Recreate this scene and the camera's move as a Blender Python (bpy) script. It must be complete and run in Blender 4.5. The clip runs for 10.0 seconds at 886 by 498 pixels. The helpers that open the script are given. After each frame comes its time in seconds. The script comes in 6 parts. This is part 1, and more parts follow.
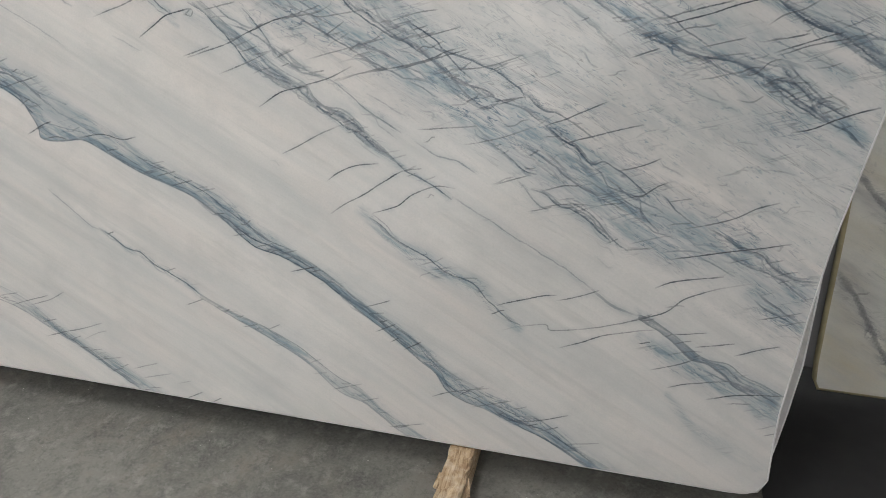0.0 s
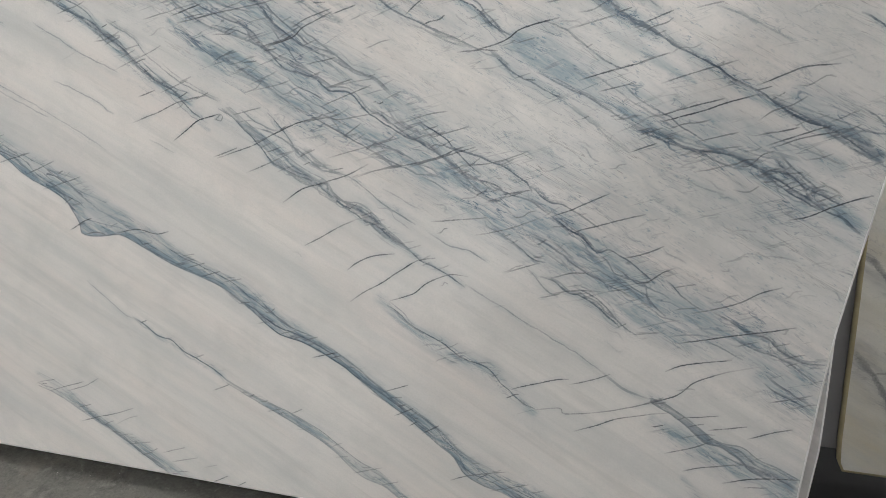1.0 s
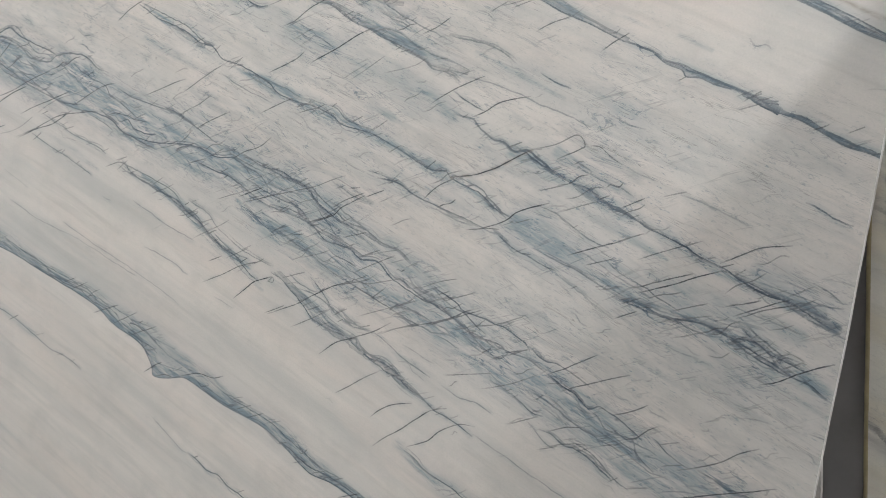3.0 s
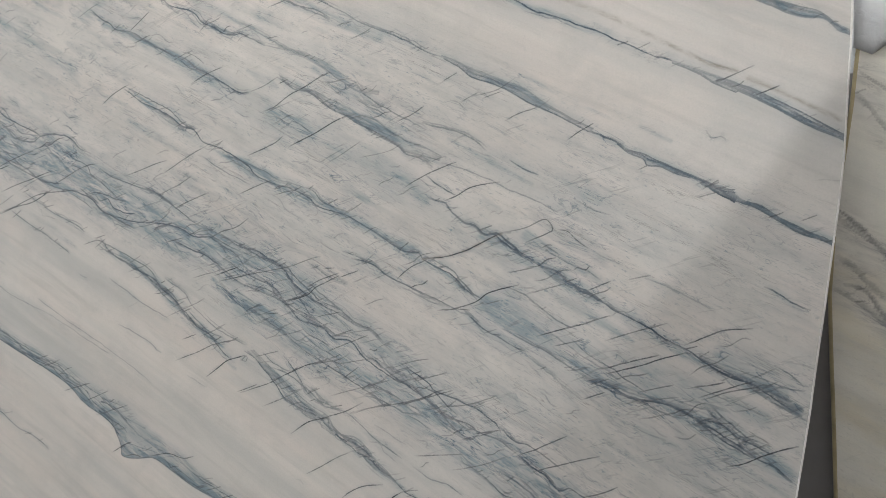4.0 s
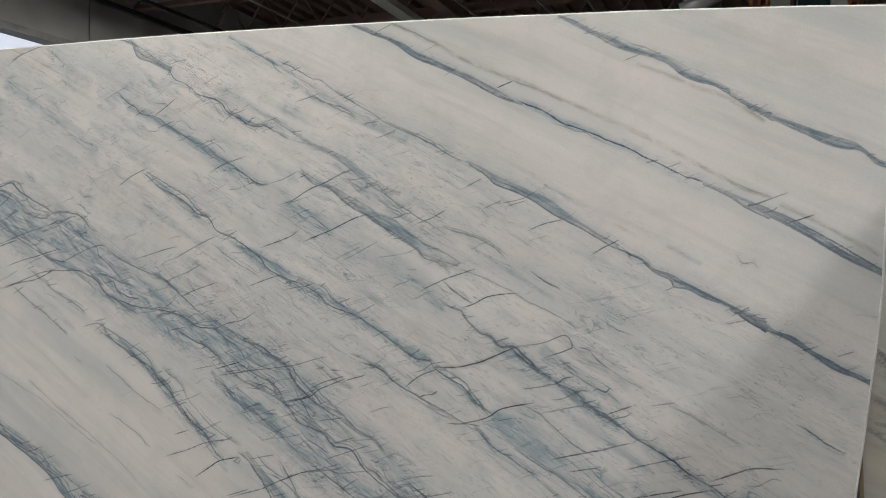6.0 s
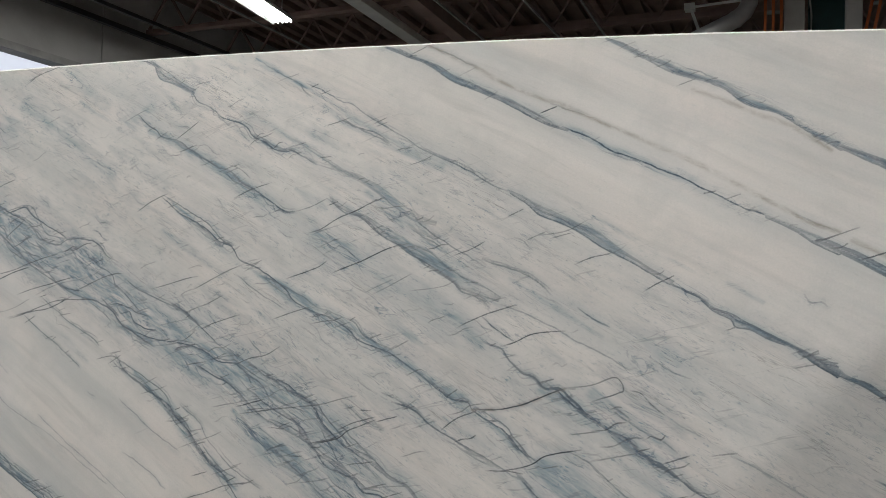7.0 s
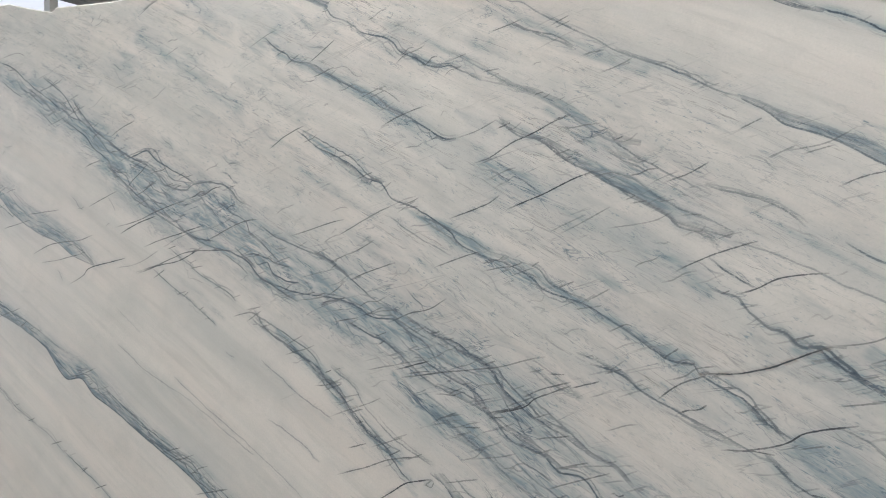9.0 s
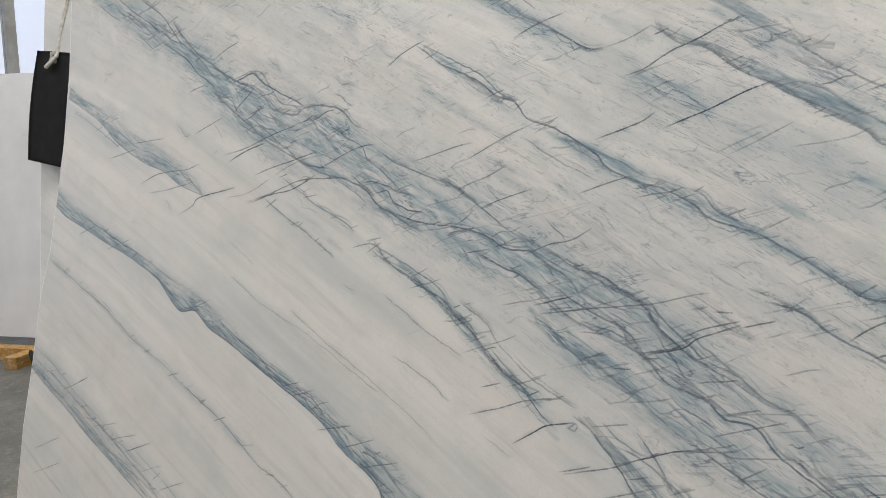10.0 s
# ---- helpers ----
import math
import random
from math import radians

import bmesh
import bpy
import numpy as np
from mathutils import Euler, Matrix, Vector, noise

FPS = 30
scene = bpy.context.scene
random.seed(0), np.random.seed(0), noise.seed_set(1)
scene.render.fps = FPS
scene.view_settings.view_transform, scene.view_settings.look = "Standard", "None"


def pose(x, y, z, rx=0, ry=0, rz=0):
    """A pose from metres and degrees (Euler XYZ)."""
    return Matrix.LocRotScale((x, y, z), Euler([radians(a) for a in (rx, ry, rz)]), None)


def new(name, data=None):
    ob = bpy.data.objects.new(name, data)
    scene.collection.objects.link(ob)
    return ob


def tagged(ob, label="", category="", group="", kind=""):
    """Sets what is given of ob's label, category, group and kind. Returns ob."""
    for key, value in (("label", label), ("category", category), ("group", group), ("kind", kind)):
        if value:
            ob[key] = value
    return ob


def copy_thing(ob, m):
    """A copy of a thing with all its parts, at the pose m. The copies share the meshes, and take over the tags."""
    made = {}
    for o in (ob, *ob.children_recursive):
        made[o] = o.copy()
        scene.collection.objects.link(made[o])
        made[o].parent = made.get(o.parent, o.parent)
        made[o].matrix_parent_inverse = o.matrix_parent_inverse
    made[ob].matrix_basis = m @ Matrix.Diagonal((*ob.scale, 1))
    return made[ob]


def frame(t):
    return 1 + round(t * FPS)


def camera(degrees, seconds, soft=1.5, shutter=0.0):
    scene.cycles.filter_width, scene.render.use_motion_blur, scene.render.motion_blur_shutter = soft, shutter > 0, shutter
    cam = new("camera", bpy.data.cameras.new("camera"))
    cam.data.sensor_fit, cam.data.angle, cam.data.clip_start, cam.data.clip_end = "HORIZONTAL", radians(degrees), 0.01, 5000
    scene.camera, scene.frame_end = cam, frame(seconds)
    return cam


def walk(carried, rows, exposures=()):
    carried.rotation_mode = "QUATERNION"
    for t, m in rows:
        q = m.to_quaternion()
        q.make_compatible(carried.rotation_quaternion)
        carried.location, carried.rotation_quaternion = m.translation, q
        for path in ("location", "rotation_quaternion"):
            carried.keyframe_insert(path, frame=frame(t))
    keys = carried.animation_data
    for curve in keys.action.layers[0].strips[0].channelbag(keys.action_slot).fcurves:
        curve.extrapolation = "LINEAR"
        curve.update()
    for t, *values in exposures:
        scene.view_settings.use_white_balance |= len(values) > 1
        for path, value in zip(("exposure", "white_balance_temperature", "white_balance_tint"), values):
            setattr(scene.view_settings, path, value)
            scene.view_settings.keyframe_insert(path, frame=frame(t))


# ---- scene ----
cam = camera(60.57, 10.0, soft=0.8)
ROWS = [
    (0.0, 1.2038, -1.2253, 1.3481, 59.542, 0.538, 14.003),
    (0.5, 1.1982, -1.2255, 1.3630, 60.592, 0.857, 14.333),
    (1.0, 1.2565, -1.2563, 1.4007, 65.182, 2.437, 15.932),
    (1.5, 1.3570, -1.3019, 1.4344, 69.604, 3.320, 18.242),
    (2.0, 1.4310, -1.3442, 1.4506, 72.308, 3.435, 20.845),
    (2.5, 1.4609, -1.3708, 1.4598, 74.680, 3.513, 23.006),
    (4.0, 1.5199, -1.4043, 1.4957, 82.518, 2.684, 21.662),
    (4.5, 1.5214, -1.4084, 1.5087, 84.732, 1.798, 20.589),
    (5.0, 1.5083, -1.4065, 1.5114, 86.798, 0.612, 20.620),
    (5.5, 1.4978, -1.3877, 1.5148, 88.332, -0.321, 21.543),
    (7.0, 1.3658, -1.2947, 1.5380, 91.410, -1.536, 22.466),
    (7.5, 1.3058, -1.2762, 1.5383, 92.033, -1.500, 22.801),
    (8.0, 1.2508, -1.2518, 1.5266, 91.142, -1.059, 24.286),
    (8.5, 1.1785, -1.1980, 1.5168, 89.493, -0.257, 26.706),
    (9.0, 1.0679, -1.1033, 1.5081, 87.497, 0.165, 29.219),
    (9.5, 0.9945, -1.0737, 1.5016, 84.904, 0.441, 32.061),
    (10.0, 0.8937, -1.0622, 1.4945, 82.301, 0.896, 34.398),
]
EXPOSURES = [(0.0, 0.05, 6300, 8), (2.5, -0.05, 6400, 9), (4.0, -0.27, 6450, 9), (5.0, -0.44, 6450, 9), (7.5, -0.4, 6400, 8), (9.0, -0.2, 6400, 8), (10.0, -0.11, 6400, 8)]
walk(cam, [(t, pose(x, y, z, rx, ry, rz)) for t, x, y, z, rx, ry, rz in ROWS], EXPOSURES)

# ---- light ----
world = bpy.data.worlds.new("world")
scene.world = world
world.use_nodes = True
wn = world.node_tree.nodes
sky = wn.new("ShaderNodeTexSky")
sky.sky_type, sky.sun_disc = "NISHITA", False
sky.sun_elevation, sky.sun_rotation = radians(50), radians(60)
world.node_tree.links.new(sky.outputs[0], wn["Background"].inputs[0])
wn["Background"].inputs[1].default_value = 0.12

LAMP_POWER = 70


def area_lamp(name, m, w, h, power, colour):
    data = bpy.data.lights.new(name, "AREA")
    data.shape, data.size, data.size_y, data.energy, data.color = "RECTANGLE", w, h, power, colour
    ob = new(name, data)
    ob.matrix_world = m
    return ob


# ---- materials ----


def material(name):
    m = bpy.data.materials.new(name)
    m.use_nodes = True
    return m, m.node_tree.nodes, m.node_tree.links, m.node_tree.nodes["Principled BSDF"]


def noise_tex(n, l, vec, scale, detail=4.0, rough=0.55, distort=0.0):
    q = n.new("ShaderNodeTexNoise")
    q.inputs["Scale"].default_value, q.inputs["Detail"].default_value = scale, detail
    q.inputs["Roughness"].default_value, q.inputs["Distortion"].default_value = rough, distort
    l.new(vec, q.inputs["Vector"])
    return q.outputs["Fac"]


def remap(n, l, value, a, b, c=0.0, d=1.0):
    q = n.new("ShaderNodeMapRange")
    for key, x in (("From Min", a), ("From Max", b), ("To Min", c), ("To Max", d)):
        q.inputs[key].default_value = x
    l.new(value, q.inputs["Value"])
    return q.outputs[0]


def calc(n, l, op, a, b):
    q = n.new("ShaderNodeMath")
    q.operation = op
    for i, x in enumerate((a, b)):
        if isinstance(x, (int, float)):
            q.inputs[i].default_value = x
        else:
            l.new(x, q.inputs[i])
    return q.outputs[0]


def blend(n, l, fac, a, b, mode="MIX"):
    q = n.new("ShaderNodeMix")
    q.data_type, q.blend_type = "RGBA", mode
    if isinstance(fac, (int, float)):
        q.inputs[0].default_value = fac
    else:
        l.new(fac, q.inputs[0])
    for i, x in ((6, a), (7, b)):
        if isinstance(x, tuple):
            q.inputs[i].default_value = (*x, 1)
        else:
            l.new(x, q.inputs[i])
    return q.outputs[2]


def relief(n, l, b, height, strength, distance):
    q = n.new("ShaderNodeBump")
    q.inputs["Strength"].default_value, q.inputs["Distance"].default_value = strength, distance
    l.new(height, q.inputs["Height"])
    l.new(q.outputs[0], b.inputs["Normal"])


def plain(name, colour, rough=0.6, metal=0.0, vary=0.15, scale=6.0, bump=0.1, stain=None):
    """A surface with stains at one scale and grain at a finer one."""
    m, n, l, b = material(name)
    vec = n.new("ShaderNodeTexCoord").outputs["Object"]
    big, fine = noise_tex(n, l, vec, scale, 6), noise_tex(n, l, vec, scale * 25, 4)
    dark = tuple(c * (1 - 2 * vary) for c in colour)
    light = tuple(min(1, c * (1 + 2 * vary)) for c in colour)
    col = blend(n, l, remap(n, l, big, 0.3, 0.7), dark if stain is None else stain, light)
    col = blend(n, l, remap(n, l, fine, 0.3, 0.7, 0, 0.5), col, colour)
    l.new(col, b.inputs["Base Color"])
    b.inputs["Metallic"].default_value = metal
    l.new(remap(n, l, big, 0.3, 0.7, max(0.02, rough - 0.08), min(1, rough + 0.08)), b.inputs["Roughness"])
    if bump:
        relief(n, l, b, fine, bump, 0.004)
    return m


def concrete_floor():
    m, n, l, b = material("worn concrete")
    vec = n.new("ShaderNodeTexCoord").outputs["Object"]
    col = blend(n, l, remap(n, l, noise_tex(n, l, vec, 1.7, 5), 0.35, 0.65), (0.085, 0.083, 0.075), (0.17, 0.164, 0.145))
    col = blend(n, l, remap(n, l, noise_tex(n, l, vec, 6.5, 9, 0.7), 0.5, 0.72, 0, 0.4), col, (0.16, 0.115, 0.085))
    col = blend(n, l, remap(n, l, noise_tex(n, l, vec, 9, 10, 0.75, 0.5), 0.47, 0.66, 0, 0.85), col, (0.06, 0.06, 0.055))
    col = blend(n, l, remap(n, l, noise_tex(n, l, vec, 19, 9, 0.75, 0.3), 0.53, 0.68, 0, 0.7), col, (0.27, 0.265, 0.24))
    col = blend(n, l, remap(n, l, noise_tex(n, l, vec, 48, 7, 0.75), 0.5, 0.66, 0, 0.6), col, (0.055, 0.055, 0.05))
    col = blend(n, l, remap(n, l, noise_tex(n, l, vec, 130, 3, 0.6), 0.4, 0.72, 0, 0.35), col, (0.22, 0.215, 0.195))
    col = blend(n, l, remap(n, l, noise_tex(n, l, vec, 75, 3, 0.6), 0.71, 0.75, 0, 0.9), col, (0.55, 0.53, 0.5))
    l.new(col, b.inputs["Base Color"])
    l.new(remap(n, l, noise_tex(n, l, vec, 4, 6), 0.3, 0.7, 0.45, 0.7), b.inputs["Roughness"])
    relief(n, l, b, noise_tex(n, l, vec, 60, 8, 0.7), 0.3, 0.004)
    return m


def timber(name, pale, dark):
    m, n, l, b = material(name)
    vec = n.new("ShaderNodeTexCoord").outputs["Object"]
    mp = n.new("ShaderNodeMapping")
    mp.inputs["Scale"].default_value = (14, 1.3, 14)
    l.new(vec, mp.inputs["Vector"])
    grain = noise_tex(n, l, mp.outputs[0], 7, 8, 0.65, 1.2)
    blot = noise_tex(n, l, vec, 22, 6, 0.7)
    col = blend(n, l, remap(n, l, grain, 0.35, 0.65), dark, pale)
    col = blend(n, l, remap(n, l, blot, 0.5, 0.7, 0, 0.7), col, (0.62, 0.53, 0.42))
    l.new(col, b.inputs["Base Color"])
    b.inputs["Roughness"].default_value = 0.85
    relief(n, l, b, grain, 0.7, 0.004)
    return m


def stone_face(name, base, cool, warm, wash, line, split, zone_at=1.64, broken=1.0):
    """Polished stone: the pigment of each vein is carried by the mesh; bedding streaks, threads, flecks and grain are added here."""
    m, n, l, b = material(name)
    pig = n.new("ShaderNodeAttribute")
    pig.attribute_name = "pigment"
    sep = n.new("ShaderNodeSeparateColor")
    l.new(pig.outputs["Color"], sep.inputs[0])
    bed = n.new("ShaderNodeAttribute")
    bed.attribute_name = "bedding"
    obj = n.new("ShaderNodeTexCoord").outputs["Object"]
    axes = n.new("ShaderNodeSeparateXYZ")
    l.new(bed.outputs["Vector"], axes.inputs[0])

    def streak(across, along, scale, detail, distort=0.0):
        mp = n.new("ShaderNodeMapping")
        mp.inputs["Scale"].default_value = (along, across, 1)
        l.new(bed.outputs["Vector"], mp.inputs["Vector"])
        return noise_tex(n, l, mp.outputs[0], scale, detail, 0.6, distort)

    def slanted(angle, along, across, detail, distort=0.0):
        turn, mp = n.new("ShaderNodeMapping"), n.new("ShaderNodeMapping")
        turn.inputs["Rotation"].default_value = (0, radians(angle), 0)
        mp.inputs["Scale"].default_value = (along, 1, across)
        l.new(obj, turn.inputs["Vector"])
        l.new(turn.outputs[0], mp.inputs["Vector"])
        return noise_tex(n, l, mp.outputs[0], 1, detail, 0.6, distort)

    def ridge(value, width):
        return remap(n, l, calc(n, l, "ABSOLUTE", calc(n, l, "SUBTRACT", value, 0.5), 0.0), 0.0, width, 1.0, 0.0)

    def times(*args):
        out = args[0]
        for q in args[1:]:
            out = calc(n, l, "MULTIPLY", out, q)
        return out

    off_zone = calc(n, l, "ABSOLUTE", calc(n, l, "SUBTRACT", axes.outputs[1], zone_at), 0.0)
    patch = noise_tex(n, l, obj, 4.5, 4, 0.6)
    zone = times(remap(n, l, off_zone, 0.52, 0.36, 0.0, broken), remap(n, l, patch, 0.36, 0.62, 0.25, 1.0))
    cloud = sep.outputs[1]

    col = blend(n, l, remap(n, l, streak(9, 0.7, 1, 5), 0.38, 0.64), base, cool)
    col = blend(n, l, remap(n, l, streak(5, 1.2, 1.3, 5), 0.46, 0.7, 0, 0.8), col, warm)
    col = blend(n, l, remap(n, l, streak(70, 2.2, 1, 4), 0.48, 0.75, 0, 0.2), col, cool)
    col = blend(n, l, remap(n, l, streak(32, 2.6, 1, 8, 0.5), 0.52, 0.76, 0, 0.4), col, tuple(0.74 * q for q in cool))
    mott = noise_tex(n, l, obj, 26, 6, 0.6)
    col = blend(n, l, remap(n, l, noise_tex(n, l, obj, 7, 9, 0.7), 0.48, 0.7, 0, 0.5), col, tuple(0.9 * q for q in cool))
    grain = noise_tex(n, l, obj, 240, 3, 0.6)
    col = blend(n, l, remap(n, l, grain, 0.3, 0.75, 0, 0.16), col, tuple(0.6 * q for q in cool))
    smoke = times(zone, remap(n, l, streak(26, 6, 1, 8, 0.8), 0.47, 0.68, 0, 0.62))
    col = blend(n, l, smoke, col, tuple(q * k for q, k in zip(cool, (0.62, 0.68, 0.73))))

    fleck = streak(120, 40, 1.5, 2, 0.2)
    w = times(cloud, remap(n, l, streak(95, 16, 1, 6, 0.6), 0.3, 0.66, 0.45, 1.4), remap(n, l, streak(30, 6, 1, 9, 0.9), 0.36, 0.6, 0.2, 1.45))
    w = calc(n, l, "ADD", w, times(remap(n, l, fleck, 0.6, 0.67, 0, 0.6), remap(n, l, mott, 0.42, 0.56), calc(n, l, "ADD", zone, 0.12)))
    q = n.new("ShaderNodeClamp")
    l.new(w, q.inputs[0])
    col = blend(n, l, q.outputs[0], col, wash)
    near = n.new("ShaderNodeAttribute")
    near.attribute_name = "closeness"
    ns = n.new("ShaderNodeSeparateColor")
    l.new(near.outputs["Color"], ns.inputs[0])
    rag = calc(n, l, "ADD", remap(n, l, noise_tex(n, l, obj, 70, 3, 0.6), 0.3, 0.7, -0.07, 0.05), remap(n, l, noise_tex(n, l, obj, 260, 2, 0.5), 0.3, 0.7, -0.06, 0.06))

    def sharp(close, lo, hi):
        return remap(n, l, calc(n, l, "ADD", close, rag), lo, hi)

    pale_line, pale_split = tuple(1.8 * q for q in line), tuple(1.9 * q for q in split)
    held = calc(n, l, "MINIMUM", calc(n, l, "ADD", times(cloud, 1.5), times(zone, 0.5)), 1.0)
    thread = times(ridge(streak(28, 4.2, 1, 5, 0.8), 0.013), held, remap(n, l, streak(8, 5, 1, 3), 0.42, 0.56, 0.0, 0.95))
    col = blend(n, l, thread, col, pale_line)
    bedline = times(ridge(streak(22, 1.1, 1, 5, 0.35), 0.006), calc(n, l, "ADD", times(zone, 0.8), 0.1), remap(n, l, streak(10, 4, 1, 4), 0.42, 0.56, 0.1, 0.95))
    col = blend(n, l, bedline, col, tuple(0.42 * q for q in cool))
    thread = times(ridge(streak(52, 7, 1, 5, 0.5), 0.016), held, remap(n, l, mott, 0.42, 0.6, 0.0, 0.7))
    col = blend(n, l, thread, col, pale_line)

    deep = calc(n, l, "MULTIPLY", ns.outputs[2], remap(n, l, streak(90, 10, 1, 6, 0.6), 0.3, 0.66, 0.4, 1.25))
    col = blend(n, l, deep, col, tuple(1.5 * q for q in line))
    col = blend(n, l, calc(n, l, "MULTIPLY", sep.outputs[0], sharp(ns.outputs[0], 0.7, 0.9)), col, line)
    col = blend(n, l, calc(n, l, "MULTIPLY", pig.outputs["Alpha"], remap(n, l, streak(60, 22, 1, 5, 0.6), 0.36, 0.62, 0.1, 1.25)), col, (0.27, 0.24, 0.21))

    hair = times(ridge(slanted(17, 2.2, 26, 3, 0.25), 0.012), remap(n, l, slanted(17, 7, 22, 3), 0.5, 0.6, 0.0, 1.0))
    hair = times(hair, calc(n, l, "MINIMUM", calc(n, l, "ADD", cloud, times(zone, 0.42)), 0.85))
    col = blend(n, l, hair, col, pale_split)
    col = blend(n, l, calc(n, l, "MULTIPLY", sep.outputs[2], sharp(ns.outputs[1], 0.73, 0.9)), col, split)
    l.new(col, b.inputs["Base Color"])
    l.new(remap(n, l, mott, 0.3, 0.7, 0.3, 0.36), b.inputs["Roughness"])
    b.inputs["Specular IOR Level"].default_value = 0.35
    return m


def glow(name, colour, strength):
    m, n, l, b = material(name)
    b.inputs["Base Color"].default_value = (0.8, 0.8, 0.8, 1)
    b.inputs["Emission Color"].default_value = (*colour, 1)
    b.inputs["Emission Strength"].default_value = strength
    return m


CONCRETE = concrete_floor()
PANEL = plain("precast concrete", (0.52, 0.52, 0.51), 0.85, vary=0.1, scale=1.5, stain=(0.4, 0.4, 0.395))
BROWN = plain("brown primer steel", (0.27, 0.19, 0.165), 0.7, scale=3)
GREYPAINT = plain("grey painted steel", (0.36, 0.36, 0.35), 0.5)
WHITEPAINT = plain("white paint", (0.72, 0.73, 0.7), 0.55, vary=0.05)
TEAL = plain("dark teal paint", (0.03, 0.075, 0.08), 0.5)
ORANGE = plain("orange rack paint", (0.5, 0.13, 0.035), 0.5)
ZINC = plain("galvanised sheet", (0.66, 0.67, 0.68), 0.42, 0.6, vary=0.04, scale=12)
EDGE = plain("raw chipped stone edge", (0.88, 0.87, 0.84), 0.6, vary=0.1, scale=30, bump=0.4)
OLIVE_EDGE = plain("resin stained stone edge", (0.4, 0.34, 0.2), 0.55, vary=0.15, scale=20)
GREYSTONE = plain("grey polished stone", (0.27, 0.265, 0.275), 0.25, vary=0.12, scale=3, bump=0)
WHITESTONE = plain("white polished stone", (0.74, 0.73, 0.75), 0.35, vary=0.05, scale=3, bump=0)
# rubber of the hung pad; also blackens the sheet that imitates floor shade
RUBBER_AND_SHADE = plain("black rubber and floor shade", (0.01, 0.01, 0.011), 0.75, vary=0.15, scale=18, bump=0.15)
CORD = plain("white cord", (0.62, 0.6, 0.55), 0.8, scale=60)
INK = plain("black marker ink", (0.012, 0.012, 0.015), 0.5)
RACKSTEEL = plain("dark rack steel", (0.06, 0.06, 0.065), 0.5)
TIMBER = timber("splintered timber", (0.56, 0.43, 0.28), (0.2, 0.12, 0.06))
AMBER = timber("amber timber", (0.5, 0.28, 0.07), (0.3, 0.15, 0.03))
TUBE = glow("lamp diffuser", (1, 0.97, 0.93), 14)
BLUE_STONE = stone_face("blue veined quartzite", (0.68, 0.647, 0.622), (0.535, 0.535, 0.528), (0.69, 0.63, 0.595), (0.235, 0.3, 0.34), (0.048, 0.074, 0.106), (0.058, 0.067, 0.08))
GREY_STONE = stone_face("grey veined marble", (0.76, 0.73, 0.66), (0.66, 0.65, 0.61), (0.64, 0.57, 0.42), (0.3, 0.3, 0.31), (0.12, 0.12, 0.13), (0.1, 0.1, 0.1), broken=0.3)

m, n, l, b = material("clear wrapping film")
film_vec = n.new("ShaderNodeTexCoord").outputs["Object"]
b.inputs["Base Color"].default_value = (0.9, 0.92, 0.95, 1)
b.inputs["Roughness"].default_value = 0.28
b.inputs["Transmission Weight"].default_value = 0.0
relief(n, l, b, noise_tex(n, l, film_vec, 22, 5, 0.6, 1.0), 0.6, 0.01)
FILM = m

m, n, l, b = material("window glass")
b.inputs["Base Color"].default_value = (0.95, 0.97, 1, 1)
b.inputs["Roughness"].default_value, b.inputs["Transmission Weight"].default_value = 0.03, 1.0
GLASS = m

# ---- mesh helpers ----


def link(name, bm, mat, parent=None, label=""):
    me = bpy.data.meshes.new(name)
    bm.to_mesh(me)
    bm.free()
    for q in (mat if isinstance(mat, (list, tuple)) else [mat]):
        me.materials.append(q)
    ob = new(name, me)
    if parent is not None:
        ob.parent = parent
    if label:
        ob["label"] = label
    return ob


def part(name, bm, mat, parent, label=""):
    return link(name, bm, mat, parent, label)


def box(bm, x0, x1, y0, y1, z0, z1, m=Matrix()):
    vs = [bm.verts.new(m @ Vector((x, y, z))) for z in (z0, z1) for y in (y0, y1) for x in (x0, x1)]
    for q in ((0, 2, 3, 1), (4, 5, 7, 6), (0, 1, 5, 4), (1, 3, 7, 5), (3, 2, 6, 7), (2, 0, 4, 6)):
        bm.faces.new([vs[i] for i in q])
    return vs


def boxes(*args, m=Matrix(), bevel=0.0):
    bm = bmesh.new()
    for a in args:
        box(bm, *a, m=m)
    if bevel:
        bmesh.ops.bevel(bm, geom=bm.edges[:], offset=bevel, segments=2, profile=0.5, affect="EDGES")
    return bm


def strut(bm, a, b, w):
    """A square bar of width w from a to b."""
    a, b = Vector(a), Vector(b)
    m = Matrix.Translation(a) @ (b - a).to_track_quat("Z", "Y").to_matrix().to_4x4()
    box(bm, -w / 2, w / 2, -w / 2, w / 2, 0, (b - a).length, m)


def tube(bm, pts, r, sides=10):
    pts = [Vector(p) for p in pts]
    rings = []
    for i, p in enumerate(pts):
        d = (pts[min(i + 1, len(pts) - 1)] - pts[max(i - 1, 0)]).normalized()
        q = d.to_track_quat("Z", "Y")
        rings.append([bm.verts.new(p + q @ Vector((r * math.cos(k * math.tau / sides), r * math.sin(k * math.tau / sides), 0))) for k in range(sides)])
    for a, b in zip(rings, rings[1:]):
        for k in range(sides):
            bm.faces.new((a[k], a[(k + 1) % sides], b[(k + 1) % sides], b[k]))
    bm.faces.new(rings[0][::-1])
    bm.faces.new(rings[-1])


def thing(name, m=Matrix()):
    ob = new(name)
    ob.matrix_world = m
    return ob


